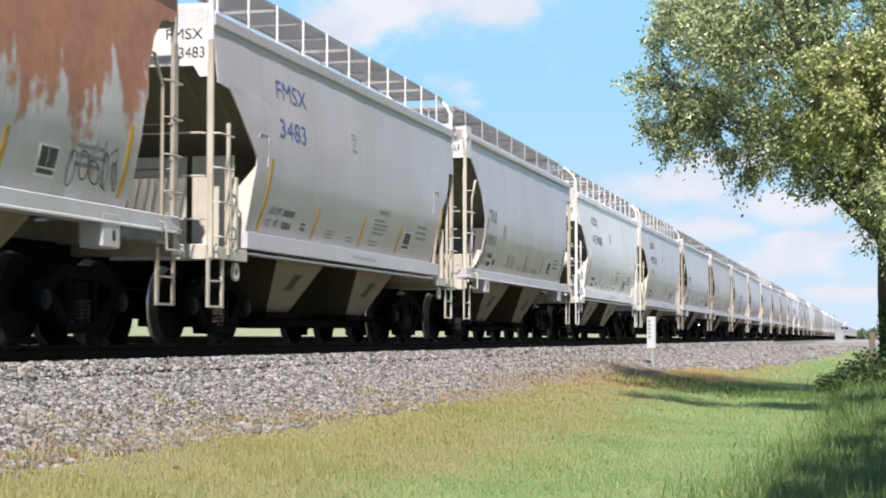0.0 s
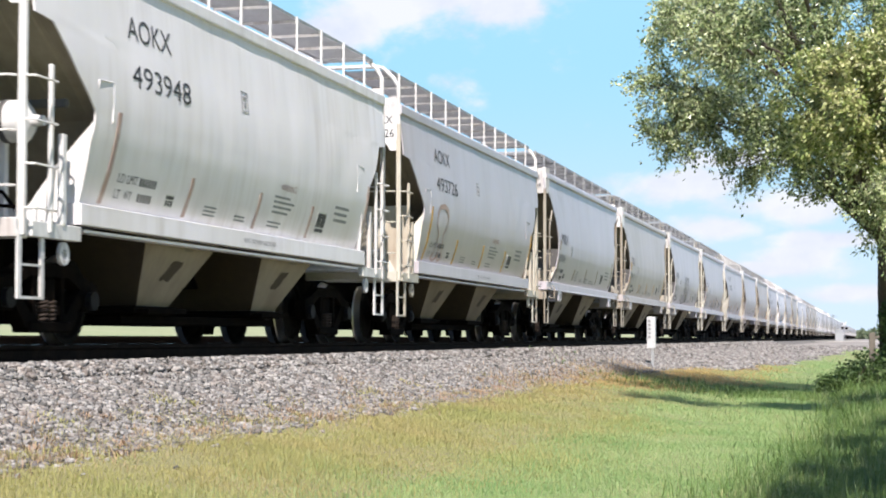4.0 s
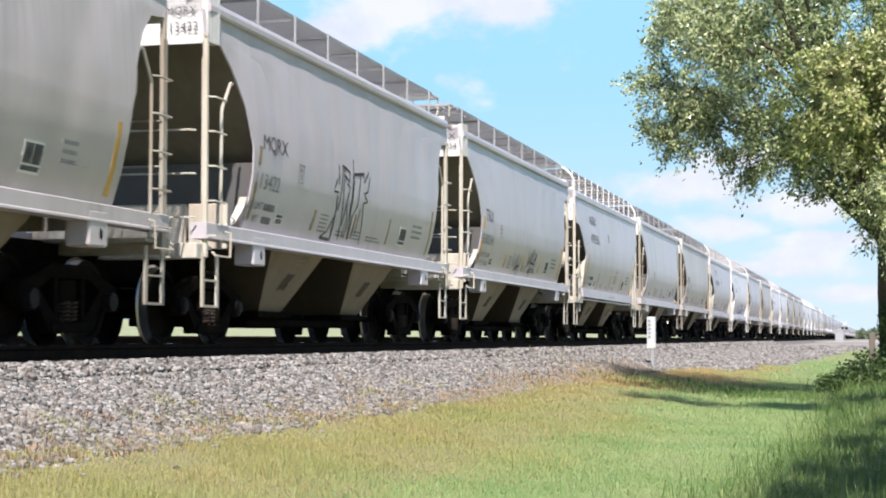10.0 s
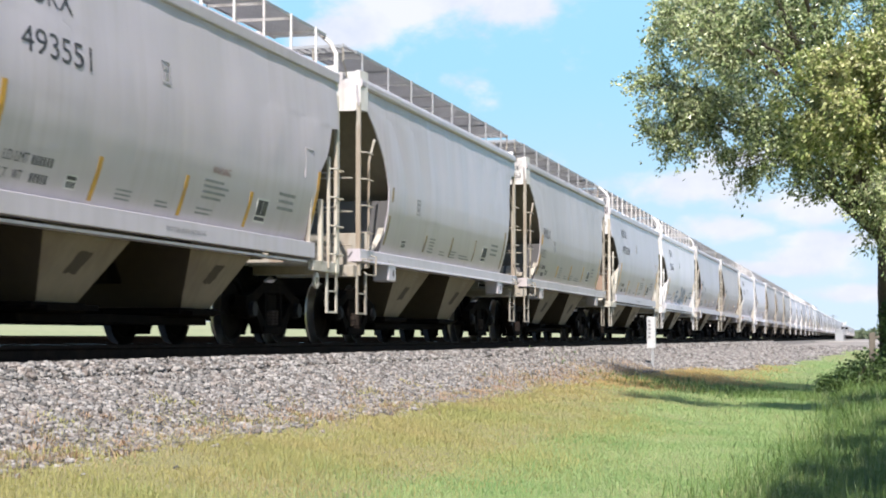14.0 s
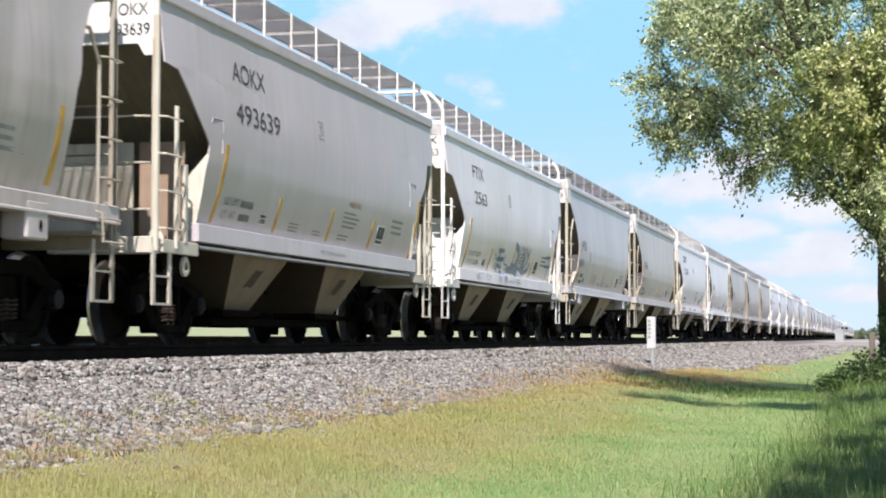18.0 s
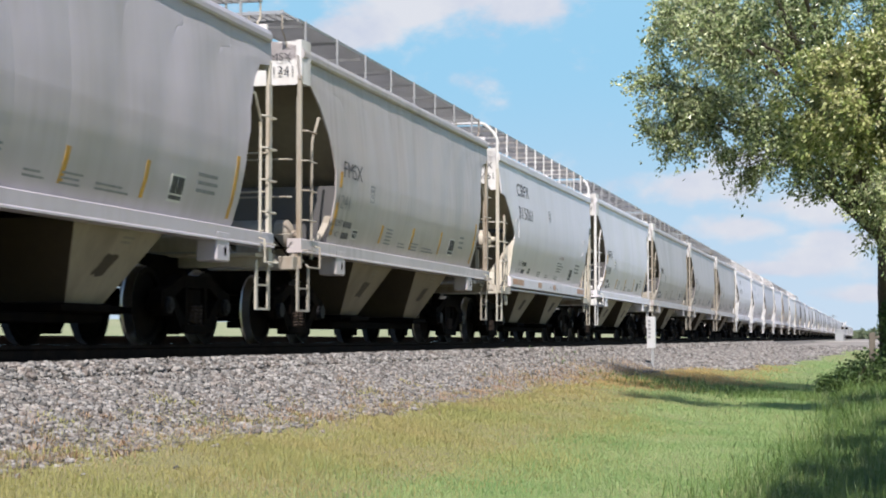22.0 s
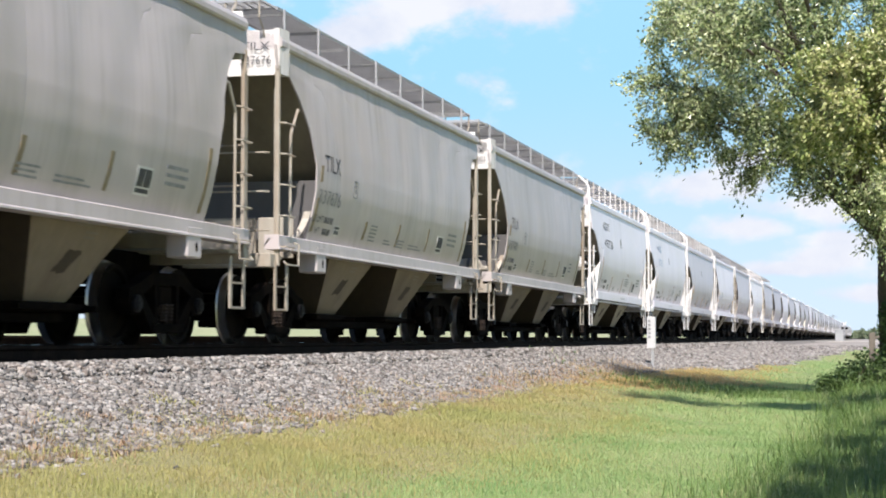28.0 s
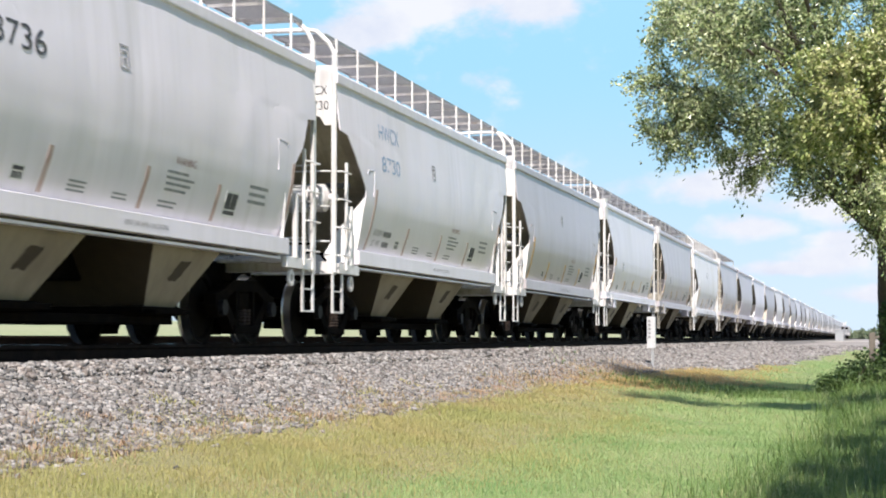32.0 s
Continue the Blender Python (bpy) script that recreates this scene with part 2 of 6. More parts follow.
def lattice(bm, ys, zs, cells, x0, x1):
    """A flat openwork plate in one piece: the filled (column, row) cells of a grid over y and z, from x0 to x1 thick."""
    v = {(i, j, k): bm.verts.new((x, y, z)) for k, x in enumerate((x0, x1)) for i, y in enumerate(ys) for j, z in enumerate(zs)}
    for i, j in cells:
        for k in (0, 1):
            bm.faces.new([v[i + a, j + b, k] for a, b in ((0, 0), (1, 0), (1, 1), (0, 1))])
        for di, dj, p, q in ((-1, 0, (0, 0), (0, 1)), (1, 0, (1, 0), (1, 1)), (0, -1, (0, 0), (1, 0)), (0, 1, (0, 1), (1, 1))):
            if (i + di, j + dj) not in cells:
                bm.faces.new([v[i + a, j + b, k] for (a, b), k in ((p, 0), (q, 0), (q, 1), (p, 1))])
    for w in [w for w in bm.verts if not w.link_faces]:
        bm.verts.remove(w)
    return bm


def rod(bm, points, r, n=8):
    """A round bar along a line of points."""
    points = [Vector(p) for p in points]
    rings = []
    for k, p in enumerate(points):
        d = (points[min(k + 1, len(points) - 1)] - points[max(k - 1, 0)]).normalized()
        a = d.cross(Vector((0.31, 0.52, 0.79))).normalized()
        b = d.cross(a)
        rings.append([bm.verts.new(p + r * (math.cos(t) * a + math.sin(t) * b)) for t in (2 * math.pi * j / n for j in range(n))])
    for r0, r1 in zip(rings, rings[1:]):
        for j in range(n):
            bm.faces.new((r0[j], r0[(j + 1) % n], r1[(j + 1) % n], r1[j]))
    bm.faces.new(rings[0]), bm.faces.new(rings[-1])
    return bm


def prism(bm, outline, axis, lo, hi, mat=0):
    """An outline of (a, b) pairs drawn out along an axis: x (a=y, b=z), y (a=x, b=z) or z (a=x, b=y)."""
    def at(a, b, c):
        return {"x": (c, a, b), "y": (a, c, b), "z": (a, b, c)}[axis]
    p = [bm.verts.new(at(a, b, lo)) for a, b in outline]
    q = [bm.verts.new(at(a, b, hi)) for a, b in outline]
    k = len(p)
    fs = [bm.faces.new(p), bm.faces.new(q)] + [bm.faces.new((p[j], p[(j + 1) % k], q[(j + 1) % k], q[j])) for j in range(k)]
    for f in fs:
        f.material_index = mat
    return bm


def disc(bm, profile, n=28, mats=None):
    """A turned body about the x axis from (x, radius) pairs."""
    rings = [[bm.verts.new((x, r * math.cos(2 * math.pi * j / n), r * math.sin(2 * math.pi * j / n))) for j in range(n)] for x, r in profile]
    for k, (r0, r1) in enumerate(zip(rings, rings[1:])):
        for j in range(n):
            f = bm.faces.new((r0[j], r0[(j + 1) % n], r1[(j + 1) % n], r1[j]))
            f.material_index = mats[k] if mats else 0
    bm.faces.new(rings[0]), bm.faces.new(rings[-1])
    return bm


def sheet_mesh(name, verts, faces, mat):
    """A mesh from arrays: verts (n, 3), faces (m, 3 or 4)."""
    me = bpy.data.meshes.new(name)
    verts, faces = np.asarray(verts, np.float32), np.asarray(faces, np.int32)
    m, k = faces.shape
    me.vertices.add(len(verts)), me.vertices.foreach_set("co", verts.ravel())
    me.loops.add(m * k), me.loops.foreach_set("vertex_index", faces.ravel())
    me.polygons.add(m), me.polygons.foreach_set("loop_start", np.arange(0, m * k, k, dtype=np.int32))
    me.update(calc_edges=True)
    me.validate()
    me.materials.append(mat)
    return me


def bm_new():
    return bmesh.new()


# ---- the plan ----
TRACK = -8.92           # the track's centre line; the rail heads' top is z = 0
PITCH = 12.73           # from car to car over the couplers
HALF = 5.87             # half a car body
TRUCK = 4.47            # truck centres from the car's middle
WHEEL_R = 0.457


def travelled(t):
    """Metres the train has gone, counted from 16 s."""
    k = (t - 16) / 16
    return 131.3056 * k + 5.7984 * k ** 2 - 0.0044 * k ** 3 + 0.4092 * k ** 4


def car_y(n, t):
    return PITCH * n - 118.74 + 5.44 - travelled(t)


# ---- ground ----
PROFILE = [(-4000, -0.4), (-400, 1.6), (-60, 1.5), (-34, 0.95), (-24, 0.36), (-17.5, 0.07), (-14.9, -0.02), (-14.2, -0.055), (-12.2, -0.06), (-11.3, -0.2), (-11.0, -0.2), (-10.2, -0.2), (-7.62, -0.2), (-7.05, -0.19), (-5.9, -0.74), (-4.6, -0.92), (-2.6, -1.15), (0, -1.25), (4, -1.25), (12, -1.1), (60, -1.0), (4000, -1.2)]


def ground_z(x, y):
    for (x0, z0), (x1, z1) in zip(PROFILE, PROFILE[1:]):
        if x <= x1:
            z = z0 + (z1 - z0) * (x - x0) / (x1 - x0)
            break
    far = min(1.0, max(0.0, (y - 50) / 50))
    return z * (1 - far) + max(z, -0.42) * far


def gravel_edge(y):
    """Where the trodden gravel beside the line gives way to grass: it widens towards the road crossing."""
    return -9.0 if y < 49 else float(np.interp(y, [49, 54, 66, 80, 92, 112], [-5.7, -4.2, -3.0, -1.9, -0.9, 6.0])) + 0.25 * math.sin(y * 0.7) + 0.2 * math.sin(y * 1.9 + 1)


def build_ground():
    xs = sorted({x for x, z in PROFILE} | {-20.5, -7.3, -6.6, -6.1, -5.1, 2.5, 7} | {-4.5 + 0.25 * k for k in range(26)})
    ys = [-4000, -400, -60, -20, -5] + [2.5 * k for k in range(20)] + [50 + 1.0 * k for k in range(66)] + [120, 140, 160, 190, 230, 300, 400, 700, 1500, 4000]
    verts = [(x, y, ground_z(x, y) + (0.008 * noise.noise(Vector((x * 0.7, y * 0.5, 0))) if -5.5 < x < 5 else 0)) for x in xs for y in ys]
    ny = len(ys)
    faces = [(i * ny + j, (i + 1) * ny + j, (i + 1) * ny + j + 1, i * ny + j + 1) for i in range(len(xs) - 1) for j in range(ny - 1)]
    me = sheet_mesh("ground", verts, faces, SOIL)
    me.materials.append(BALLAST), me.materials.append(GRAVEL), me.materials.append(DRYSOIL), me.materials.append(FIELD)
    for p in me.polygons:
        if p.center.x > -5.9 and (p.center.x < gravel_edge(p.center.y) or 116 < p.center.y < 400) and p.center.x < 30:
            p.material_index = 2
        if p.center.y < 49 and -5.9 < p.center.x < -3.6:
            p.material_index = 3
        if -14.9 < p.center.x < -5.9:
            p.material_index = 1
        if p.center.x < -14.9:
            p.material_index = 4
        p.use_smooth = True
    tagged(new("ground", me), "flat grassy ground with a grey ballast bank", "ground", kind="structure")


build_ground()


def build_track():
    head = [(-0.037, 0), (0.037, 0), (0.037, -0.035), (0.009, -0.05), (0.009, -0.145), (0.07, -0.165), (0.07, -0.18), (-0.07, -0.18), (-0.07, -0.165), (-0.009, -0.145), (-0.009, -0.05), (-0.037, -0.035)]
    for side in (-1, 1):
        rail = part("rail", prism(bm_new(), [(a, b) for a, b in head], "y", -60, 900), (RAIL, RAILTOP))
        for p in rail.data.polygons:
            if p.normal.z > 0.9 and p.center.z > -0.01:
                p.material_index = 1
        rail.location = (TRACK + side * 0.755, 0, 0)
        tagged(rail, "worn steel rail with a polished head", "rail", "rails of the track")
    for x in (-12.45, -13.96):
        rail = part("rail", prism(bm_new(), [(a, b) for a, b in head], "y", -60, 900), (RAIL, RAILTOP))
        for p in rail.data.polygons:
            if p.normal.z > 0.9 and p.center.z > -0.01:
                p.material_index = 1
        rail.location = (x, 0, 0.115)
        tagged(rail, "rusty dark rail of the siding behind", "rail", "rails of the siding")
    first = None
    for k in range(130):
        m = pose(TRACK, 8 + 0.53 * k, -0.27)
        if first is None:
            first = part("tie", box(bm_new(), -1.3, 1.3, -0.115, 0.115, -0.09, 0.09, 0.01), TIE)
            tagged(first, "dark creosoted timber tie bedded in ballast", "railway tie", "ties of the track")
            first.matrix_basis = m
        else:
            copy_thing(first, m)


build_track()


# ---- ballast stones and grass ----
def scatter_stones():
    """Loose broken stone over the near shoulder of the ballast."""
    rs = np.random.RandomState(3)
    xs, ys, sz = [], [], []
    for y0, y1, n, lo, hi in ((8, 18, 38000, 0.013, 0.034), (18, 30, 36000, 0.015, 0.036), (30, 55, 24000, 0.02, 0.042), (55, 130, 12000, 0.032, 0.06)):
        x = rs.uniform(-7.75, -4.9, n)
        keep = rs.rand(n) < np.clip((-5.3 - x) / 0.7, 0.015, 1.0) ** 1.5
        x = x[keep]
        xs.append(x), ys.append(rs.uniform(y0, y1, len(x))), sz.append(rs.uniform(lo, hi, len(x)))
    far = rs.uniform(50, 112, 9000)
    side = np.array([gravel_edge(b) for b in far])
    xs.append(-6.0 + (side + 6.0) * rs.rand(len(far)) ** 1.3), ys.append(far), sz.append(rs.uniform(0.025, 0.06, len(far)))
    x, y, s = np.concatenate(xs), np.concatenate(ys), np.concatenate(sz)
    z = np.array([ground_z(a, b) for a, b in zip(x, y)]) + s * 0.25
    crest = (x > -7.4) & (x < -6.85)
    z[crest] += rs.uniform(0, 0.035, crest.sum())
    n = len(x)
    corner = np.array([(a, b, c) for a in (-1, 1) for b in (-1, 1) for c in (-1, 1)], float)
    shape = corner[None] * rs.uniform(0.45, 1.1, (n, 8, 3)) * rs.uniform(0.6, 1.25, (n, 1, 3)) * np.array([1.1, 1.0, 0.62]) * s[:, None, None]
    ang = rs.uniform(0, 2 * np.pi, n)
    tilt = rs.uniform(-0.6, 0.6, n)
    ca, sa, ct, st = np.cos(ang)[:, None], np.sin(ang)[:, None], np.cos(tilt)[:, None], np.sin(tilt)[:, None]
    X, Y, Z = shape[..., 0], shape[..., 1], shape[..., 2]
    Y, Z = Y * ct - Z * st, Y * st + Z * ct
    X, Y = X * ca - Y * sa, X * sa + Y * ca
    v = np.stack([X + x[:, None], Y + y[:, None], Z + z[:, None]], 2).reshape(-1, 3)
    quads = np.array([(0, 1, 3, 2), (4, 6, 7, 5), (0, 4, 5, 1), (2, 3, 7, 6), (0, 2, 6, 4), (1, 5, 7, 3)])
    tris = np.concatenate([quads[:, :3], quads[:, [0, 2, 3]]])
    f = (np.arange(n)[:, None, None] * 8 + tris[None]).reshape(-1, 3)
    tagged(new("ballast_stones", sheet_mesh("ballast_stones", v, f, STONE)), "loose grey and pinkish crushed ballast stones", "gravel", kind="stuff")


scatter_stones()


def leafy(name, colours, trans=0.35, rough=0.5, spread=2.0, island=0.55):
    """A leaf or blade: colour by piece and by patches of ground, with light through it."""
    m = bpy.data.materials.new(name)
    m.use_nodes = True
    n, l = m.node_tree.nodes, m.node_tree.links
    b = n["Principled BSDF"]
    b.inputs["Roughness"].default_value = rough
    geo, ramp = n.new("ShaderNodeNewGeometry"), n.new("ShaderNodeValToRGB")
    e = ramp.color_ramp.elements
    e[0].color, e[1].color = (*colours[0], 1), (*colours[-1], 1)
    for k, c in enumerate(colours[1:-1], 1):
        e.new(k / (len(colours) - 1)).color = (*c, 1)
    tc, big = n.new("ShaderNodeTexCoord"), n.new("ShaderNodeTexNoise")
    big.inputs["Scale"].default_value, big.inputs["Detail"].default_value = spread, 4
    l.new(tc.outputs["Object"], big.inputs["Vector"])
    mean, half = n.new("ShaderNodeMath"), n.new("ShaderNodeMath")
    mean.operation, half.operation = "MULTIPLY_ADD", "MULTIPLY_ADD"
    l.new(geo.outputs["Random Per Island"], mean.inputs[0])
    mean.inputs[1].default_value, mean.inputs[2].default_value = island, -0.15 - island / 2
    l.new(big.outputs[0], half.inputs[0])
    half.inputs[1].default_value = 1.3
    l.new(mean.outputs[0], half.inputs[2])
    l.new(half.outputs[0], ramp.inputs[0])
    l.new(ramp.outputs[0], b.inputs["Base Color"])
    tr, mix = n.new("ShaderNodeBsdfTranslucent"), n.new("ShaderNodeMixShader")
    l.new(ramp.outputs[0], tr.inputs[0])
    mix.inputs[0].default_value = trans
    l.new(b.outputs[0], mix.inputs[1]), l.new(tr.outputs[0], mix.inputs[2])
    l.new(mix.outputs[0], n["Material Output"].inputs[0])
    return m


GREEN_BLADE = leafy("green_grass", [(0.22, 0.37, 0.145), (0.315, 0.47, 0.19), (0.40, 0.52, 0.235), (0.54, 0.55, 0.32)], 0.55, 0.6, 0.7, 0.22)
GOLD_BLADE = leafy("golden_grass", [(0.37, 0.42, 0.155), (0.445, 0.445, 0.175), (0.49, 0.435, 0.19), (0.52, 0.40, 0.205)], 0.55, 0.65, 0.6, 0.22)
ORANGE_BLADE = leafy("orange_grass", [(0.48, 0.46, 0.18), (0.56, 0.43, 0.18), (0.60, 0.39, 0.18), (0.56, 0.32, 0.17)], 0.55, 0.65, 0.35, 0.22)
TALL_BLADE = leafy("tall_grass", [(0.07, 0.13, 0.035), (0.11, 0.19, 0.05), (0.18, 0.27, 0.08), (0.40, 0.40, 0.20)], 0.4, 0.5, 1.5)
STEM = leafy("pale_grass_stem", [(0.34, 0.44, 0.17), (0.42, 0.47, 0.21), (0.50, 0.47, 0.28)], 0.55, 0.6, 1.2)


def blades(name, x, y, z, h, w, mat, rs, label, bend=0.5):
    """Thin curved blades, three segments each, standing on the given places."""
    n = len(x)
    ang = rs.uniform(0, 2 * np.pi, n)
    dx, dy = np.cos(ang), np.sin(ang)
    lean = rs.uniform(0.05, bend, n) * h
    v = np.empty((n, 5, 3))
    for k, (t, half) in enumerate(((0, 1), (0.55, 0.8))):
        off = lean * t * t
        for j, sgn in enumerate((-1, 1)):
            v[:, k * 2 + j, 0] = x + dx * off - dy * w * half * sgn * 0.5
            v[:, k * 2 + j, 1] = y + dy * off + dx * w * half * sgn * 0.5
            v[:, k * 2 + j, 2] = z + h * t - (0.02 if t == 0 else 0)
    v[:, 4, 0], v[:, 4, 1], v[:, 4, 2] = x + dx * lean, y + dy * lean, z + h * np.sqrt(np.maximum(0.2, 1 - (lean / h) ** 2))
    f = (np.arange(n)[:, None, None] * 5 + np.array([(0, 1, 3), (0, 3, 2), (2, 3, 4)])[None]).reshape(-1, 3)
    tagged(new(name, sheet_mesh(name, v.reshape(-1, 3), f, mat)), label, "grass", kind="stuff")


def grow_grass():
    rs = np.random.RandomState(8)
    gx, gy, gh, gw, kind = [], [], [], [], []
    for y0, y1, n, wide in ((8.3, 15, 190000, 0.42), (15, 25, 190000, 0.52), (25, 40, 130000, 0.8), (40, 70, 70000, 1.5), (70, 150, 26000, 3.2)):
        x, y = rs.uniform(-6.6, 1.8, n), rs.uniform(y0, y1, n)
        edge = -5.95 + 0.2 * np.sin(y * 0.8) + 0.15 * np.sin(y * 2.3 + 1) - 0.15 * np.sin(y * 0.23)
        keep = (rs.rand(n) < np.clip((x - edge + 0.25) / 0.85, 0.0, 1.0) ** 1.6 + 0.02 * (x > edge - 0.6)) & (x > np.array([gravel_edge(b) for b in y]) + rs.normal(0, 0.35, n)) & (y < 118)
        x, y = x[keep], y[keep]
        gold = (np.interp(y, [8, 18, 27, 33, 42, 56, 68, 80], [-3.2, -3.1, -3.8, -4.3, -3.3, -3.1, -3.9, -5.2]) + 0.25 * np.sin(y * 0.31 + 0.6) + 0.3 * np.sin(y * 0.9) + rs.normal(0, 0.5, len(x))) > x
        gx.append(x), gy.append(y), kind.append(gold)
        gh.append(rs.uniform(0.022, 0.055, len(x)) * rs.uniform(0.6, 1.6, len(x)) * (1.0 + 0.6 * np.sin(x * 2.3 + 0.9 * y) * np.sin(0.7 * y - 1.1 * x) + 0.3 * np.sin(5.1 * x + 2.0 * y) * np.sin(3.7 * y)).clip(0.55)), gw.append(rs.uniform(0.006, 0.012, len(x)) * wide)
    x, y, h, w, gold = (np.concatenate(a) for a in (gx, gy, gh, gw, kind))
    z = np.array([ground_z(a, b) for a, b in zip(x, y)])
    orange = gold & (y + rs.normal(0, 2.5, len(y)) > 33)
    gold &= ~orange
    blades("golden_grass", x[gold], y[gold], z[gold], h[gold] * 1.0, w[gold], GOLD_BLADE, rs, "dry golden grass along the foot of the ballast", 1.3)
    blades("orange_grass", x[orange], y[orange], z[orange], h[orange] * 1.1, w[orange], ORANGE_BLADE, rs, "rusty orange dry grass near the milepost", 1.3)
    gold |= orange
    blades("green_grass", x[~gold], y[~gold], z[~gold], h[~gold] * 0.85, w[~gold], GREEN_BLADE, rs, "sunlit light green grass verge", 1.8)
    # thin seed stems standing over the turf, in loose drifts
    n = 26000
    px, py = rs.uniform(-4.6, 1.6, n), 8.5 + 45 * rs.rand(n) ** 1.5
    keep = (np.sin(px * 1.9 + 0.4 * py) + np.sin(py * 0.63 + 1.3 * px) + rs.normal(0, 0.8, n)) > 0.3
    px, py = px[keep], py[keep]
    pz = np.array([ground_z(a, b) for a, b in zip(px, py)])
    blades("grass_stems", px, py, pz, rs.uniform(0.05, 0.17, len(px)), rs.uniform(0.003, 0.0065, len(px)) * np.clip(py / 20, 0.8, 1.8), STEM, rs, "thin pale seed stems over the turf", 2.4)
    # taller growth along the trees
    x, y, h = [], [], []
    for cx, cy, rx, ry, n, lo, hi in ((-0.15, 13.5, 1.0, 3.5, 12000, 0.08, 0.30), (0.05, 18, 0.9, 4.5, 14000, 0.08, 0.34), (0.15, 25, 0.8, 6, 11000, 0.10, 0.38), (0.3, 33, 0.8, 6, 7000, 0.15, 0.5), (0.1, 42, 1.0, 5, 4000, 0.2, 0.75), (-2.6, 37.5, 2.8, 3.2, 3600, 0.08, 0.24)):
        x.append(rs.normal(cx, rx * 0.5, n)), y.append(rs.normal(cy, ry * 0.5, n)), h.append(rs.uniform(lo, hi, n))
    x, y, h = (np.concatenate(a) for a in (x, y, h))
    z = np.array([ground_z(a, b) for a, b in zip(x, y)])
    blades("tall_grass", x, y, z, h, rs.uniform(0.005, 0.011, len(x)) * np.clip(y / 20, 0.9, 2.2), TALL_BLADE, rs, "tall uncut grass with bent stems under the trees", 2.3)


grow_grass()
DRY_BLADE = leafy("dry_weed", [(0.33, 0.29, 0.16), (0.38, 0.29, 0.17), (0.40, 0.26, 0.16), (0.34, 0.21, 0.14)], 0.25, 0.7, 0.9)


def dry_weeds():
    rs = np.random.RandomState(31)
    n = 5200
    y = np.concatenate([rs.uniform(27, 46, 2200), rs.uniform(9, 27, n - 2200)])
    x = rs.normal(-6.0, 0.24, n) + np.where(y < 27, np.abs(rs.normal(0, 0.35, n)), 0)
    z = np.array([ground_z(a, b) for a, b in zip(x, y)])
    blades("dry_weeds", x, y, z, rs.uniform(0.03, 0.12, n) * np.where(y > 27, 1.4, 1.0), rs.uniform(0.004, 0.009, n) * np.clip(y / 18, 0.8, 2), DRY_BLADE, rs, "reddish dry weeds at the edge of the ballast", 1.9)


dry_weeds()


def weed_tufts():
    """Low spreading weeds that have crept out over the stones in separate tufts."""
    rs = np.random.RandomState(77)
    for name, mat, count, label in (("green_weed_tufts", GOLD_BLADE, 80, "low yellow-green weeds creeping over the ballast"), ("dry_weed_tufts", DRY_BLADE, 90, "low reddish dead weeds creeping over the ballast")):
        cy = 9.0 + 34 * rs.rand(count) ** 1.3
        cx = -5.88 + rs.normal(0, 0.2, count) + 0.15 * np.sin(cy * 0.8)
        per = 46
        r = np.repeat(rs.uniform(0.05, 0.17, count), per)
        x = np.repeat(cx, per) + rs.normal(0, 1, count * per) * r * 0.6
        y = np.repeat(cy, per) + rs.normal(0, 1, count * per) * r
        z = np.array([ground_z(a, b) for a, b in zip(x, y)])
        blades(name, x, y, z + 0.01, rs.uniform(0.02, 0.09, len(x)), rs.uniform(0.005, 0.011, len(x)), mat, rs, label, 2.2)


weed_tufts()

# ---- trees ----
BARK = material("rough_bark", (0.09, 0.07, 0.055), 0.9, 0, 14, 0.35, (0.16, 0.14, 0.11), 0.5, 5, (3, 3, 0.6), 0.8, 30)
LEAF = leafy("elm_leaf", [(0.05, 0.085, 0.03), (0.23, 0.295, 0.12), (0.44, 0.50, 0.25), (0.62, 0.64, 0.41)], 0.27, 0.27, 0.35, 0.95)
LEAF_Y = leafy("yellowing_leaf", [(0.07, 0.11, 0.03), (0.21, 0.27, 0.075), (0.36, 0.40, 0.145), (0.52, 0.50, 0.27)], 0.27, 0.32, 0.5, 0.8)


def tapered(bm, points, r0, r1, n=8):
    rings = []
    pts = [Vector(p) for p in points]
    for k, p in enumerate(pts):
        d = (pts[min(k + 1, len(pts) - 1)] - pts[max(k - 1, 0)]).normalized()
        a = d.cross(Vector((0.83, 0.21, 0.11))).normalized()
        b = d.cross(a)
        r = r0 + (r1 - r0) * k / (len(pts) - 1)
        rings.append([bm.verts.new(p + r * (1 + 0.12 * math.sin(j * 2.4 + k)) * (math.cos(2 * math.pi * j / n) * a + math.sin(2 * math.pi * j / n) * b)) for j in range(n)])
    for p, q in zip(rings, rings[1:]):
        for j in range(n):
            bm.faces.new((p[j], p[(j + 1) % n], q[(j + 1) % n], q[j]))
    bm.faces.new(rings[0]), bm.faces.new(rings[-1])


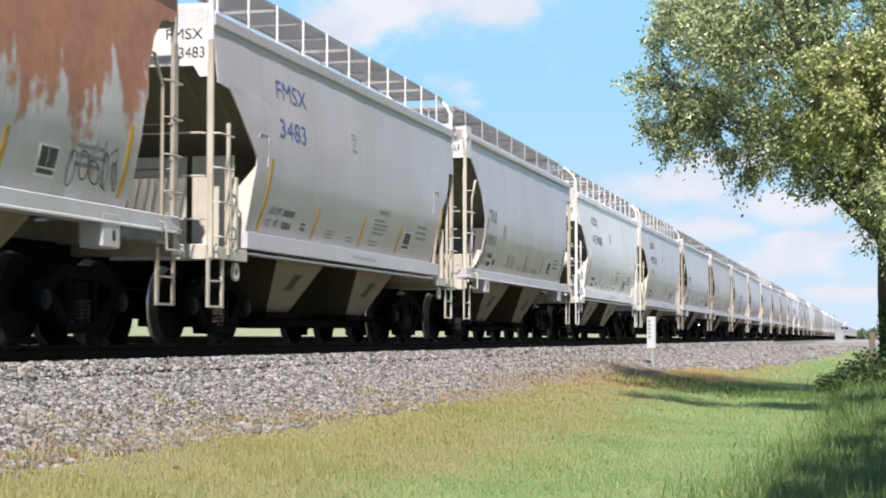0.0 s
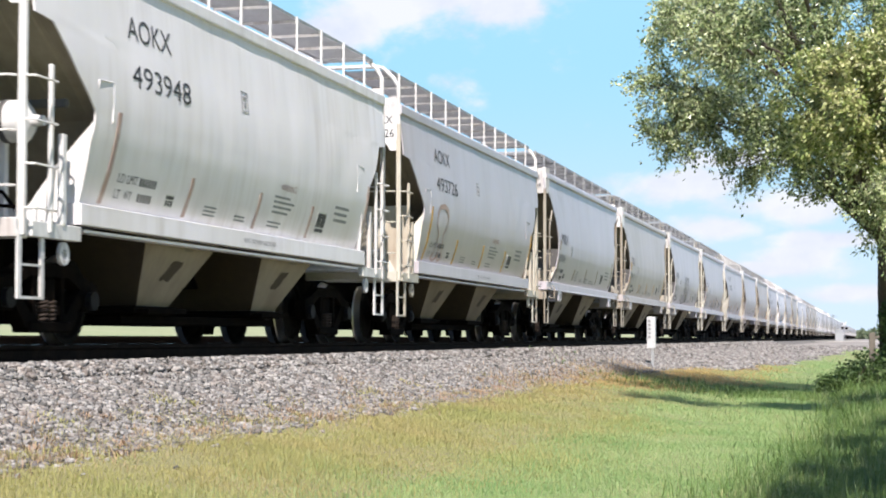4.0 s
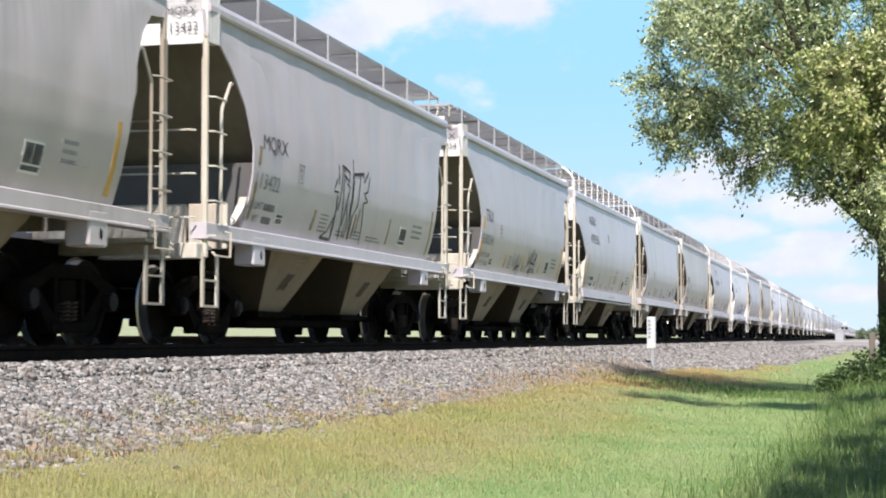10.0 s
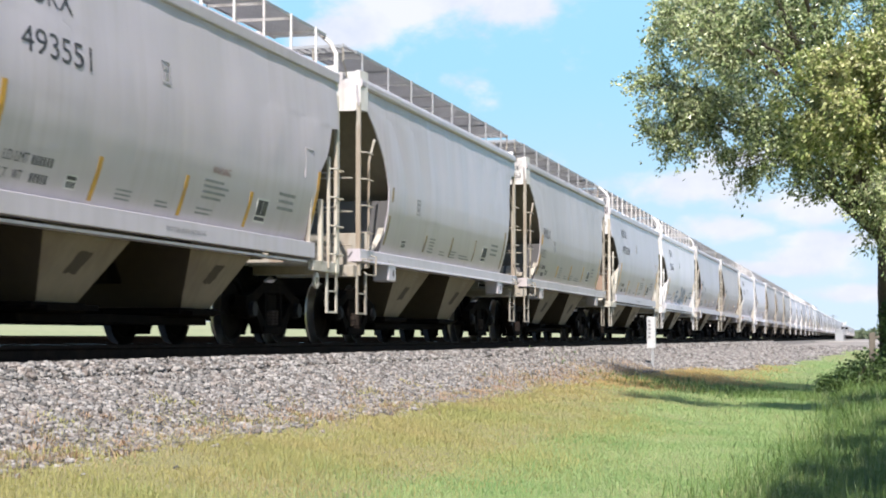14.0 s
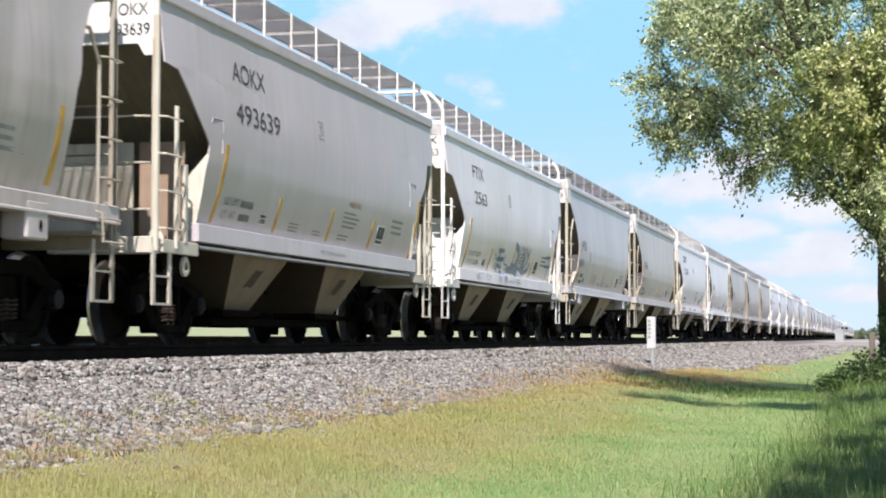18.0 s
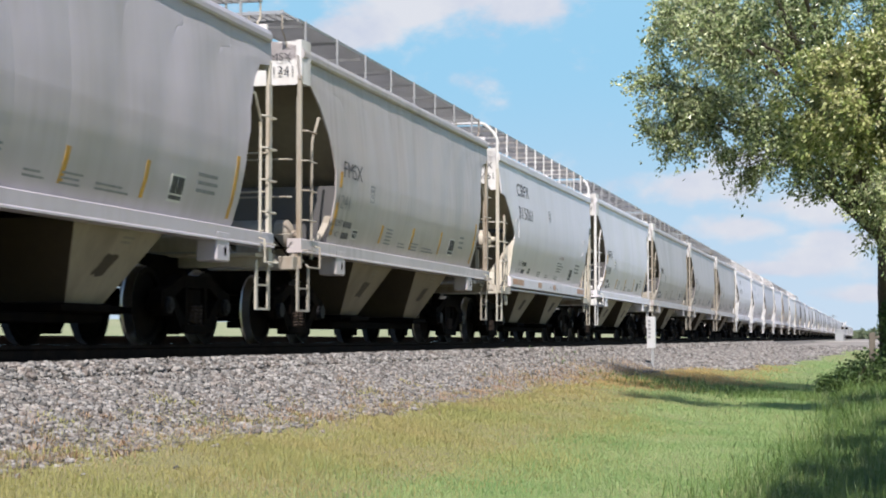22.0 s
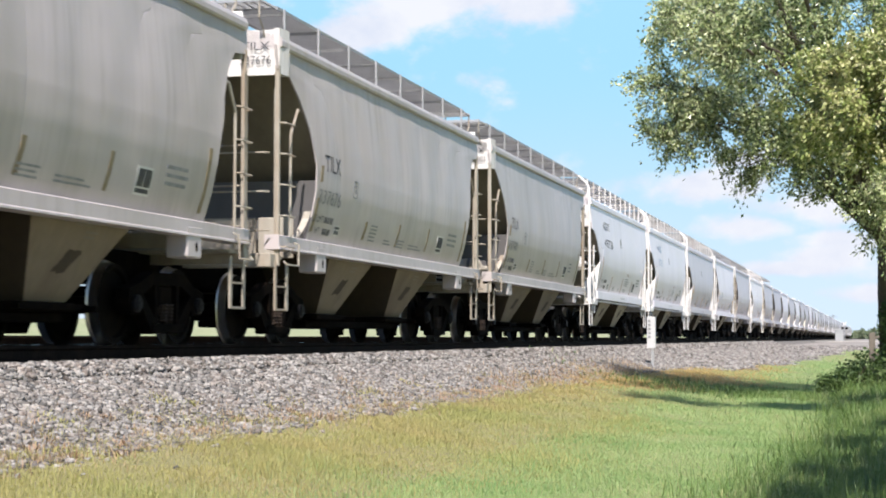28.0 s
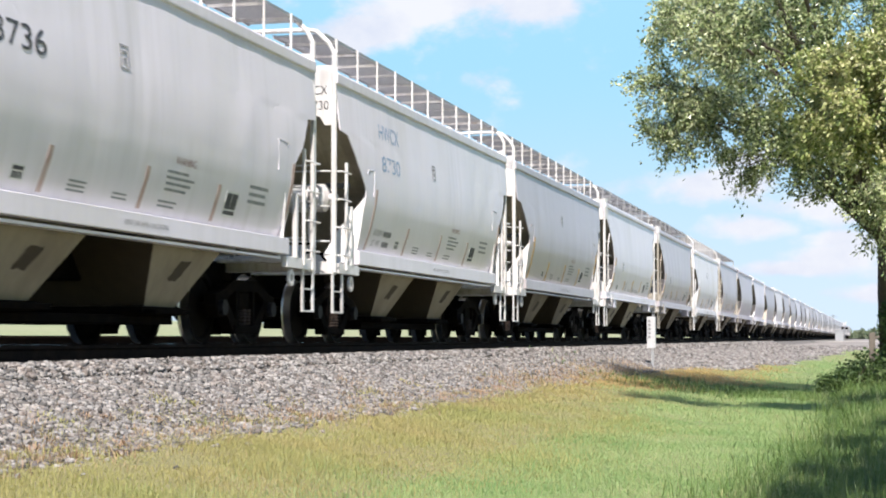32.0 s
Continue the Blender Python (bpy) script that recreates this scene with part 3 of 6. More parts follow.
def make_tree(base, lobes, clumps, leaves, leaf, seed, label, size=(0.07, 0.13)):
    """Trunk, limbs to each lobe, and a crown of single leaves on drooping twigs that gather in loose clumps with gaps."""
    rs = np.random.RandomState(seed)
    tree = new("tree")
    tagged(tree, label, "tree", "trees along the verge")
    tree.location = base
    lobes = [(Vector(c) - Vector(base), Vector(r)) for c, r in lobes]
    c = sum((q for q, r in lobes), Vector()) / len(lobes)
    bm = bm_new()
    fork = Vector((max(c.x, 0) * 0.08, c.y * 0.3, c.z * 0.5))
    tapered(bm, [(0, 0, -0.1), (0.03, 0.05, fork.z * 0.35), (fork.x * 0.5, fork.y * 0.4, fork.z * 0.7), fork], 0.27, 0.19, 10)
    part("trunk", bm, BARK, tree)
    for q, r in lobes:
        for k in range(2):
            tip = q + Vector((rs.uniform(-0.5, 0.5) * r.x, rs.uniform(-0.5, 0.5) * r.y, rs.uniform(-0.4, 0.4) * r.z))
            mid = fork.lerp(tip, 0.5) + Vector((rs.uniform(-0.3, 0.3), rs.uniform(-0.3, 0.3), 0.9))
            bm = bm_new()
            tapered(bm, [fork, fork.lerp(mid, 0.5), mid, mid.lerp(tip, 0.55) + Vector((0, 0, 0.3)), tip], 0.09 * min(1.0, r.x / 1.3), 0.012, 6)
            part("limb", bm, BARK, tree)
    # clumps, more of them towards the outside of each lobe
    vol = np.array([r.x * r.y * r.z for q, r in lobes])
    vol = vol ** 0.72
    which = rs.choice(len(lobes), clumps, p=vol / vol.sum())
    u = rs.normal(size=(clumps, 3))
    u /= np.linalg.norm(u, axis=1)[:, None]
    lc, lr = np.array([q for q, r in lobes])[which], np.array([r for q, r in lobes])[which]
    cc = lc + u * lr * (rs.uniform(0.05, 1.0, clumps) ** 0.4)[:, None]
    # twigs fan out from each clump's heart
    per_clump = 16
    twigs = clumps * per_clump
    out = rs.normal(size=(twigs, 3)) * np.array([1, 1, 0.6]) + np.repeat(u, per_clump, axis=0) * 0.9
    out /= np.linalg.norm(out, axis=1)[:, None]
    p = np.repeat(cc, per_clump, axis=0) + rs.normal(0, 0.10, (twigs, 3))
    length = rs.uniform(0.15, 0.46, twigs) * np.repeat(rs.uniform(0.5, 1.5, clumps), per_clump)
    per = max(1, leaves // twigs)
    t = rs.rand(twigs, per) ** 0.7
    along = p[:, None, :] + out[:, None, :] * (t * length[:, None])[..., None]
    along[..., 2] -= (t ** 2) * 0.45 * length[:, None]
    along += rs.normal(0, 0.045, along.shape)
    q = along.reshape(-1, 3)
    n = len(q)
    d = np.repeat(out, per, axis=0) + rs.normal(0, 0.6, (n, 3)) + np.array([0, 0, -0.4])
    d /= np.linalg.norm(d, axis=1)[:, None]
    s = np.cross(d, rs.normal(size=(n, 3)) + np.array([0, -0.25, 0.25]))
    s /= np.linalg.norm(s, axis=1)[:, None]
    up = np.cross(d, s)
    ln = rs.uniform(*size, n)[:, None]
    wd = ln * rs.uniform(0.42, 0.62, n)[:, None]
    quad = np.stack([q - d * ln * 0.5, q + s * wd * 0.5 + up * wd * 0.15, q + d * ln * 0.5, q - s * wd * 0.5 + up * wd * 0.15], 1)
    faces = np.arange(n)[:, None] * 4 + np.array([0, 1, 2, 3])[None]
    tris = np.concatenate([faces[:, [0, 1, 2]], faces[:, [0, 2, 3]]])
    crown = new("crown", sheet_mesh("crown", quad.reshape(-1, 3), tris, leaf))
    crown.parent = tree
    # the bare twigs that carry the leaves
    a, b = p - out * 0.12, p + out * (length * 0.9)[:, None]
    b[:, 2] -= 0.36 * length
    w = np.array([0.006, 0.0, 0.0]), np.array([0, 0.006, 0.003])
    tv = np.stack([a - w[0], a + w[0], b, a + w[1]], 1).reshape(-1, 3)
    tf = (np.arange(twigs)[:, None, None] * 4 + np.array([(0, 1, 2), (1, 3, 2), (3, 0, 2)])[None]).reshape(-1, 3)
    twig = new("twig", sheet_mesh("twig", tv, tf, BARK))
    twig.parent = tree
    tagged(twig, kind="stuff"), tagged(crown, kind="stuff")
    return tree


# the lobe at y 29.6 lies above the view, added only to shade grass
ELM = [((-3.5, 36.5, 5.6), (1.4, 1.7, 1.35)), ((-3.4, 36.5, 4.55), (1.0, 1.4, 0.75)), ((-2.3, 36.3, 4.0), (1.0, 1.2, 0.6)), ((-2.6, 36.3, 7.4), (1.7, 2.1, 1.5)), ((-1.2, 36.5, 5.3), (1.8, 2.1, 1.5)), ((-0.2, 37.0, 4.1), (1.6, 1.9, 1.4)), ((0.3, 37.0, 7.4), (2.6, 2.6, 2.0)), ((1.8, 38.0, 5.0), (1.9, 2.3, 2.4)), ((-1.0, 37.0, 9.3), (2.6, 2.6, 1.4)), ((-1.8, 33.0, 5.9), (1.5, 1.6, 1.1)), ((-3.1, 33.6, 6.2), (1.1, 1.4, 0.9)), ((-2.1, 29.6, 7.1), (1.5, 1.4, 0.8)), ((0.35, 37.0, 2.7), (0.75, 0.9, 0.55)), ((-2.7, 36.4, 3.75), (0.85, 0.9, 0.42)), ((-4.5, 36.5, 5.5), (0.5, 0.7, 0.5)), ((-4.2, 36.4, 4.4), (0.5, 0.6, 0.45)), ((-3.6, 36.4, 7.0), (0.8, 0.9, 0.7)), ((-1.3, 36.5, 4.1), (1.2, 1.0, 0.6)), ((-0.5, 36.6, 3.5), (1.1, 1.0, 0.6))]
make_tree((0.36, 41.0, ground_z(0.36, 41.0)), ELM, 720, 122000, LEAF, 4, "green elm with a wide drooping crown over the verge", (0.065, 0.115))
# its last lobe, unseen above the view, is added only for its shadow
make_tree((3.6, 28.5, ground_z(3.6, 28.5)), [((0.35, 28.0, 3.95), (1.3, 1.4, 0.95)), ((1.5, 28.0, 4.7), (1.6, 1.6, 1.1)), ((3.0, 28.3, 4.2), (1.5, 1.6, 1.4)), ((-0.3, 28.0, 3.9), (1.1, 1.3, 0.85)), ((-1.6, 24.5, 7.2), (1.1, 1.2, 0.7))], 260, 80000, LEAF_Y, 9, "yellowing green tree with a rounded crown", (0.06, 0.10))
# this tree stays out of view; it is added to shade the near grass
make_tree((3.9, 11.5, ground_z(3.9, 11.5)), [((1.75, 8.6, 5.2), (1.2, 1.6, 1.0)), ((1.85, 11.4, 5.3), (1.2, 1.6, 1.1)), ((2.1, 14.4, 5.5), (1.1, 1.7, 1.0)), ((2.6, 18.0, 5.9), (1.2, 1.8, 1.0)), ((3.4, 12.0, 6.0), (1.6, 2.0, 1.2))], 170, 34000, LEAF, 15, "low green tree out of view, added to shade the verge", (0.09, 0.15))

# ---- sign, gate and distance ----
SIGN = material("white_sign_paint", (0.49, 0.50, 0.51), 0.45, 0, 20, 0.06, (0.5, 0.5, 0.48), 0.3, 6)
GALV = material("galvanised_post", (0.42, 0.43, 0.44), 0.5, 0.5, 25, 0.12, (0.3, 0.3, 0.3), 0.4, 6)
OLDWOOD = material("weathered_board", (0.13, 0.11, 0.09), 0.85, 0, 8, 0.25, (0.08, 0.07, 0.055), 0.5, 3, (4, 4, 0.6), 0.3, 40)


def milepost():
    """A narrow upright white sign with a column of figures, on a steel post."""
    sign = new("milepost_sign")
    tagged(sign, "narrow white milepost sign on a steel post in the gravel", "sign")
    sign.location = (-5.93, 48.0, ground_z(-5.93, 48.0))
    part("post", box(bm_new(), -0.035, 0.035, -0.03, 0.03, -0.2, 1.3, 0.004), GALV, sign)
    board = part("board", box(bm_new(), -0.15, 0.06, -0.055, -0.035, 0.52, 1.40, 0.004), SIGN, sign)
    part("side_board", box(bm_new(), 0.06, 0.08, -0.055, 0.13, 0.52, 1.40, 0.004), SIGN, sign)
    for k in range(5):
        part("figure", box(bm_new(), -0.115, -0.045, -0.060, -0.0555, 0.80 + 0.11 * k, 0.87 + 0.11 * k), FADED, board)


milepost()


def gate():
    """An old gatepost with a length of rail, half hidden behind the elm."""
    g = new("gatepost")
    tagged(g, "weathered grey wooden gatepost with a short rail", "post")
    y = 60.0
    g.location = (0.0, y, ground_z(0.0, y))
    part("post", box(bm_new(), -0.10, 0.10, -0.09, 0.09, -0.2, 1.35, 0.015), OLDWOOD, g)
    for z in (1.12, 0.55):
        part("gate_rail", box(bm_new(), 0.10, 2.2, -0.03, 0.03, z, z + 0.11, 0.008), OLDWOOD, g)


gate()


SHRUB_LEAF = leafy("shrub_leaf", [(0.03, 0.06, 0.018), (0.06, 0.11, 0.03), (0.10, 0.16, 0.045), (0.17, 0.22, 0.08)], 0.3, 0.6, 1.5)


def shrub(x, y, lobes, leaves, seed):
    """A low bush: short stems and a ragged mass of leaves."""
    rs = np.random.RandomState(seed)
    g = new("shrub")
    tagged(g, "low dark green bush at the foot of the elm", "shrub", "bushes by the elm")
    g.location = (x, y, ground_z(x, y))
    for k in range(7):
        a = rs.uniform(0, 6.28)
        bm = bm_new()
        tapered(bm, [(0, 0, -0.05), (0.15 * math.cos(a), 0.15 * math.sin(a), 0.3), (0.4 * math.cos(a), 0.4 * math.sin(a), rs.uniform(0.5, 0.9))], 0.022, 0.006, 5)
        part("stem", bm, BARK, g)
    q = []
    for cx, cy, cz, r, rz in lobes:
        u = rs.normal(size=(leaves // len(lobes), 3))
        u /= np.linalg.norm(u, axis=1)[:, None]
        q.append(np.array([cx, cy, cz]) + u * np.array([r, r, rz]) * rs.uniform(0.2, 1.1, (len(u), 1)) ** 0.5 + rs.normal(0, 0.05, u.shape))
    q = np.concatenate(q)
    q[:, 2] = np.maximum(q[:, 2], 0.03)
    n = len(q)
    d = rs.normal(size=(n, 3))
    d /= np.linalg.norm(d, axis=1)[:, None]
    w = np.cross(d, rs.normal(size=(n, 3)))
    w /= np.linalg.norm(w, axis=1)[:, None]
    ln = rs.uniform(0.06, 0.13, n)[:, None]
    quad = np.stack([q - d * ln * 0.5, q + w * ln * 0.24, q + d * ln * 0.5, q - w * ln * 0.24], 1)
    f = (np.arange(n)[:, None, None] * 4 + np.array([(0, 1, 2), (0, 2, 3)])[None]).reshape(-1, 3)
    crown = new("foliage", sheet_mesh("foliage", quad.reshape(-1, 3), f, SHRUB_LEAF))
    crown.parent = g
    tagged(crown, kind="stuff")


shrub(-0.45, 39.0, [(0, 0, 0.35, 0.5, 0.4), (0.5, 0.2, 0.5, 0.6, 0.55), (-0.4, 0.1, 0.22, 0.4, 0.25)], 3600, 61)
shrub(0.42, 40.2, [(0, 0, 0.5, 0.45, 0.6), (0.1, 0, 1.1, 0.35, 0.6), (0.05, 0, 1.75, 0.3, 0.5)], 4200, 62)
ROADMAT = material("pale_crossing_gravel", (0.52, 0.49, 0.45), 0.9, 0, 6, 0.15, (0.4, 0.37, 0.33), 0.5, 0.4, (1, 1, 1), 0.3, 10)
part("road", box(bm_new(), -40, 30, 215, 224, -0.36, -0.325), ROADMAT)
tagged(bpy.data.objects["road"], "pale gravel road crossing the line far off", "road", kind="structure")
FARWOOD = leafy("far_foliage", [(0.07, 0.10, 0.05), (0.10, 0.13, 0.07), (0.14, 0.16, 0.09)], 0.2, 0.7, spread=0.05)


def far_woods():
    """A low broken line of trees on the horizon."""
    rs = np.random.RandomState(21)
    n = 9000
    x = rs.uniform(-900, 500, n)
    y = 900 + 60 * np.sin(x * 0.01) + rs.uniform(-30, 30, n)
    top = 4 + 3.5 * np.sin(x * 0.021) * np.sin(x * 0.007 + 1) + 2.0 * np.sin(x * 0.09)
    z = rs.uniform(-1, 1, n) * 0.5 * np.maximum(top, 1.2) + np.maximum(top, 1.2) * 0.5
    s = rs.uniform(0.8, 2.2, n)
    d = rs.normal(size=(n, 4, 3)) * s[:, None, None]
    v = (np.stack([x, y, z], 1)[:, None] + d).reshape(-1, 3)
    f = (np.arange(n)[:, None, None] * 4 + np.array([(0, 1, 2), (0, 2, 3)])[None]).reshape(-1, 3)
    tagged(new("far_woods", sheet_mesh("far_woods", v, f, FARWOOD)), "low hazy line of trees on the horizon", "trees", kind="stuff")


far_woods()


def utility_pole(x, y, h):
    p = new("utility_pole")
    tagged(p, "distant wooden utility pole with a crossarm", "pole", "utility poles by the line")
    p.location = (x, y, ground_z(x, y))
    part("shaft", rod(bm_new(), [(0, 0, -0.2), (0, 0, h)], 0.14, 8), OLDWOOD, p)
    part("crossarm", box(bm_new(), -1.2, 1.2, -0.06, 0.06, h - 0.7, h - 0.55), OLDWOOD, p)
    return p


def crossing_signal():
    g = new("crossing_signal")
    tagged(g, "distant railway crossing signal with crossed white boards", "signal")
    g.location = (-5.4, 360, ground_z(-5.4, 360))
    part("mast", rod(bm_new(), [(0, 0, -0.2), (0, 0, 3.9)], 0.07, 8), GALV, g)
    for a in (-45, 45):
        o = part("crossbuck", box(bm_new(), -0.6, 0.6, -0.09, -0.07, -0.11, 0.11), SIGN, g)
        o.matrix_basis = pose(0, 0.0 if a > 0 else -0.03, 3.4, 0, a, 0)
    for x in (-0.4, 0.4):
        part("lamp_hood", box(bm_new(), x - 0.25, x + 0.25, -0.2, 0.0, 2.3, 2.8, 0.05), GRIME, g)


crossing_signal()


def equipment_hut(x, y, w, d, h):
    g = new("equipment_hut")
    tagged(g, "pale metal equipment hut beside the far crossing", "hut", "huts at the crossing")
    g.location = (x, y, ground_z(x, y))
    part("walls", box(bm_new(), -w, w, -d, d, -0.1, h, 0.02), GALV, g)
    part("roof", prism(bm_new(), [(-w - 0.15, h + 0.002), (w + 0.15, h + 0.002), (0, h + 0.5)], "y", -d - 0.15, d + 0.15), GALV, g)
    part("door", box(bm_new(), -0.45, 0.45, -d - 0.03, -d - 0.002, 0.05, 2.05), GALV, g)


equipment_hut(-5.9, 330, 0.75, 1.0, 1.9)
utility_pole(-13.2, 620, 8.5)

# ---- clouds ----
def cloud_bank():
    """Far fair-weather clouds on one sheet, seen by their own brightness; the sky's blue between them is painted and
    glows on it too.
    """
    m = bpy.data.materials.new("cloud")
    m.use_nodes = True
    n, l = m.node_tree.nodes, m.node_tree.links
    n.remove(n["Principled BSDF"])
    tc = n.new("ShaderNodeTexCoord")

    def maths(op, a, b):
        k = n.new("ShaderNodeMath")
        k.operation = op
        for j, q in enumerate((a, b)):
            if isinstance(q, (int, float)):
                k.inputs[j].default_value = q
            else:
                l.new(q, k.inputs[j])
        return k.outputs[0]

    def blob(x, z, rx, rz):
        mp, gr = n.new("ShaderNodeMapping"), n.new("ShaderNodeTexGradient")
        mp.inputs["Location"].default_value = (-x / rx, 0, -z / rz)
        mp.inputs["Scale"].default_value = (1 / rx, 0, 1 / rz)
        l.new(tc.outputs["Object"], mp.inputs[0])
        gr.gradient_type = "SPHERICAL"
        l.new(mp.outputs[0], gr.inputs[0])
        return gr.outputs["Fac"]

    total = None
    for b in CLOUDS:
        o = blob(*b)
        total = o if total is None else maths("MAXIMUM", total, o)

    def puff(scale, stretch):
        mp, no = n.new("ShaderNodeMapping"), n.new("ShaderNodeTexNoise")
        mp.inputs["Scale"].default_value = stretch
        l.new(tc.outputs["Object"], mp.inputs[0])
        no.inputs["Scale"].default_value, no.inputs["Detail"].default_value, no.inputs["Roughness"].default_value = scale, 9, 0.58
        l.new(mp.outputs[0], no.inputs["Vector"])
        return no.outputs[0]

    body = puff(0.006, (1, 1, 1.7))
    dens = maths("ADD", maths("MULTIPLY", total, 1.35), maths("MULTIPLY", maths("SUBTRACT", body, 0.5), 3.1))
    cover = n.new("ShaderNodeMapRange")
    cover.interpolation_type = "SMOOTHSTEP"
    cover.inputs[1].default_value, cover.inputs[2].default_value, cover.inputs[4].default_value = 0.15, 0.95, 0.94
    l.new(dens, cover.inputs[0])
    # blue deepening upwards from a pale horizon
    sep, rise, blue = n.new("ShaderNodeSeparateXYZ"), n.new("ShaderNodeMapRange"), n.new("ShaderNodeMixRGB")
    l.new(tc.outputs["Object"], sep.inputs[0])
    rise.interpolation_type = "SMOOTHSTEP"
    rise.inputs[1].default_value, rise.inputs[2].default_value = -40.0, 520.0
    l.new(sep.outputs[2], rise.inputs[0])
    blue.inputs[1].default_value, blue.inputs[2].default_value = (0.40, 0.49, 0.57, 1), (0.225, 0.43, 0.575, 1)
    l.new(rise.outputs[0], blue.inputs[0])
    shade, white, colour = puff(0.005, (1, 1, 1.5)), n.new("ShaderNodeMixRGB"), n.new("ShaderNodeMixRGB")
    white.inputs[1].default_value, white.inputs[2].default_value = (0.41, 0.44, 0.51, 1), (0.515, 0.525, 0.545, 1)
    lit = n.new("ShaderNodeMapRange")
    lit.inputs[1].default_value, lit.inputs[2].default_value = 0.35, 0.58
    l.new(shade, lit.inputs[0])
    l.new(lit.outputs[0], white.inputs[0])
    l.new(cover.outputs[0], colour.inputs[0]), l.new(blue.outputs[0], colour.inputs[1]), l.new(white.outputs[0], colour.inputs[2])
    em = n.new("ShaderNodeEmission")
    l.new(colour.outputs[0], em.inputs[0])
    l.new(em.outputs[0], n["Material Output"].inputs[0])
    bm = bm_new()
    bm.faces.new([bm.verts.new(p) for p in ((-2600, 0, -60), (1000, 0, -60), (1000, 0, 1300), (-2600, 0, 1300))])
    return tagged(part("backdrop", bm, m), "blue summer sky with scattered white clouds", "sky", kind="structure")


# centres and radii in metres on the sheet, 3000 m off
CLOUDS = [(-240, 310, 150, 30), (-60, 165, 210, 26), (-190, 120, 140, 22), (90, 190, 120, 40), (-815, 620, 360, 130), (-960, 560, 180, 70), (-680, 600, 170, 70), (-330, 268, 210, 44), (-150, 230, 170, 50), (-115, 135, 150, 45), (-270, 190, 130, 34), (40, 300, 130, 60), (-40, 75, 170, 24)]
clouds = cloud_bank()
clouds.location = (0, 3000, 0)


# ---- the covered hoppers ----
SECTION = [(1.37, 1.30), (1.43, 1.45), (1.52, 1.75), (1.585, 2.1), (1.608, 2.4), (1.60, 2.75), (1.57, 3.1), (1.545, 3.4), (1.515, 3.74), (1.505, 3.86)]


END = {"round": 5.74, "angled": HALF}


def side_w(z):
    for (w0, z0), (w1, z1) in zip(SECTION, SECTION[1:]):
        if z <= z1:
            return w0 + (w1 - w0) * (z - z0) / (z1 - z0)
    return SECTION[-1][0]


EDGE = {"round": [(1.30, 4.35), (1.6, 4.35), (2.05, 4.36), (2.43, 4.42), (2.88, 4.66), (3.27, 5.02), (3.5, 5.36), (3.55, 5.80), (3.86, 5.84)],
        "angled": [(1.30, 4.72), (1.45, 4.70), (2.0, 4.60), (2.22, 4.56), (2.30, 4.58), (2.65, 5.02), (3.02, 5.44), (3.05, 5.80), (3.74, 5.84)]}


def edge_y(kind, z):
    e = EDGE[kind]
    for (z0, y0), (z1, y1) in zip(e, e[1:]):
        if z <= z1:
            return y0 + (y1 - y0) * (z - z0) / (z1 - z0)
    return e[-1][1]


SEAMS = [-1 + 2 * k / 8 for k in range(9)]


def hull_x(kind, y, z):
    """How far out the side sheet lies at a place: its bulge, the panels' swelling, shallow dents and the seams."""
    u = y / edge_y(kind, z)
    d = min(abs(u - s) for s in SEAMS[1:-1])
    mid = math.sin(math.pi * min(1.0, max(0.0, (z - 1.25) / 2.75)))
    swell = (0.011 if kind == "round" else 0.007) * math.sin(math.pi * (u + 1) * 4) ** 2 * (0.35 + 0.65 * mid)
    dent = 0.007 * noise.noise(Vector((0.9 * y, 0.55 * z, 3.1 if kind == "round" else 7.7))) + 0.0045 * noise.noise(Vector((2.3 * y + 0.6 * z, 0.7 * z, 1.3)))
    return side_w(z) + swell + dent * mid - (0.003 if kind == "round" else 0.0015) * max(0, 1 - d / 0.006)


def reach(kind, z):
    """How much further the sheets run over the following end of a car."""
    return (0.32 * min(1.0, max(0.0, (3.5 - z) / 0.9))) if kind == "round" else (0.2 * min(1.0, max(0.0, (3.05 - z) / 0.45)))


def hull(kind, rear):
    """Both curved side sheets with their cut-back ends, as plates, closed by a bottom."""
    bm = bm_new()
    zs = sorted({z for w, z in SECTION if z <= EDGE[kind][-1][0]} | {z for z, y in EDGE[kind]} | {1.6, 1.9, 2.0, 2.2, 2.3, 2.6, 2.95, 3.2, 3.6})
    seams = SEAMS
    us = sorted({s + d for s in seams for d in (-0.016, -0.006, 0, 0.006, 0.016, 0.045, 0.085, 0.125, 0.165, 0.205) if -1 <= s + d <= 1})
    for side in (-1, 1):
        for inner in (0, 0.02):
            grid = []
            for z in zs:
                e = edge_y(kind, z)
                row = []
                for u in us:
                    y = u * (e + (reach(kind, z) if u * rear > 0 else 0))
                    row.append(bm.verts.new((side * (hull_x(kind, y, z) - inner), y, z)))
                grid.append(row)
            for a, b in zip(grid, grid[1:]):
                for j in range(len(us) - 1):
                    bm.faces.new((a[j], a[j + 1], b[j + 1], b[j]))
            if inner == 0:
                outer = grid
            else:
                for a, b, c, d in zip(outer, outer[1:], grid, grid[1:]):
                    for j in (0, -1):
                        bm.faces.new((a[j], b[j], d[j], c[j]))
    return bm


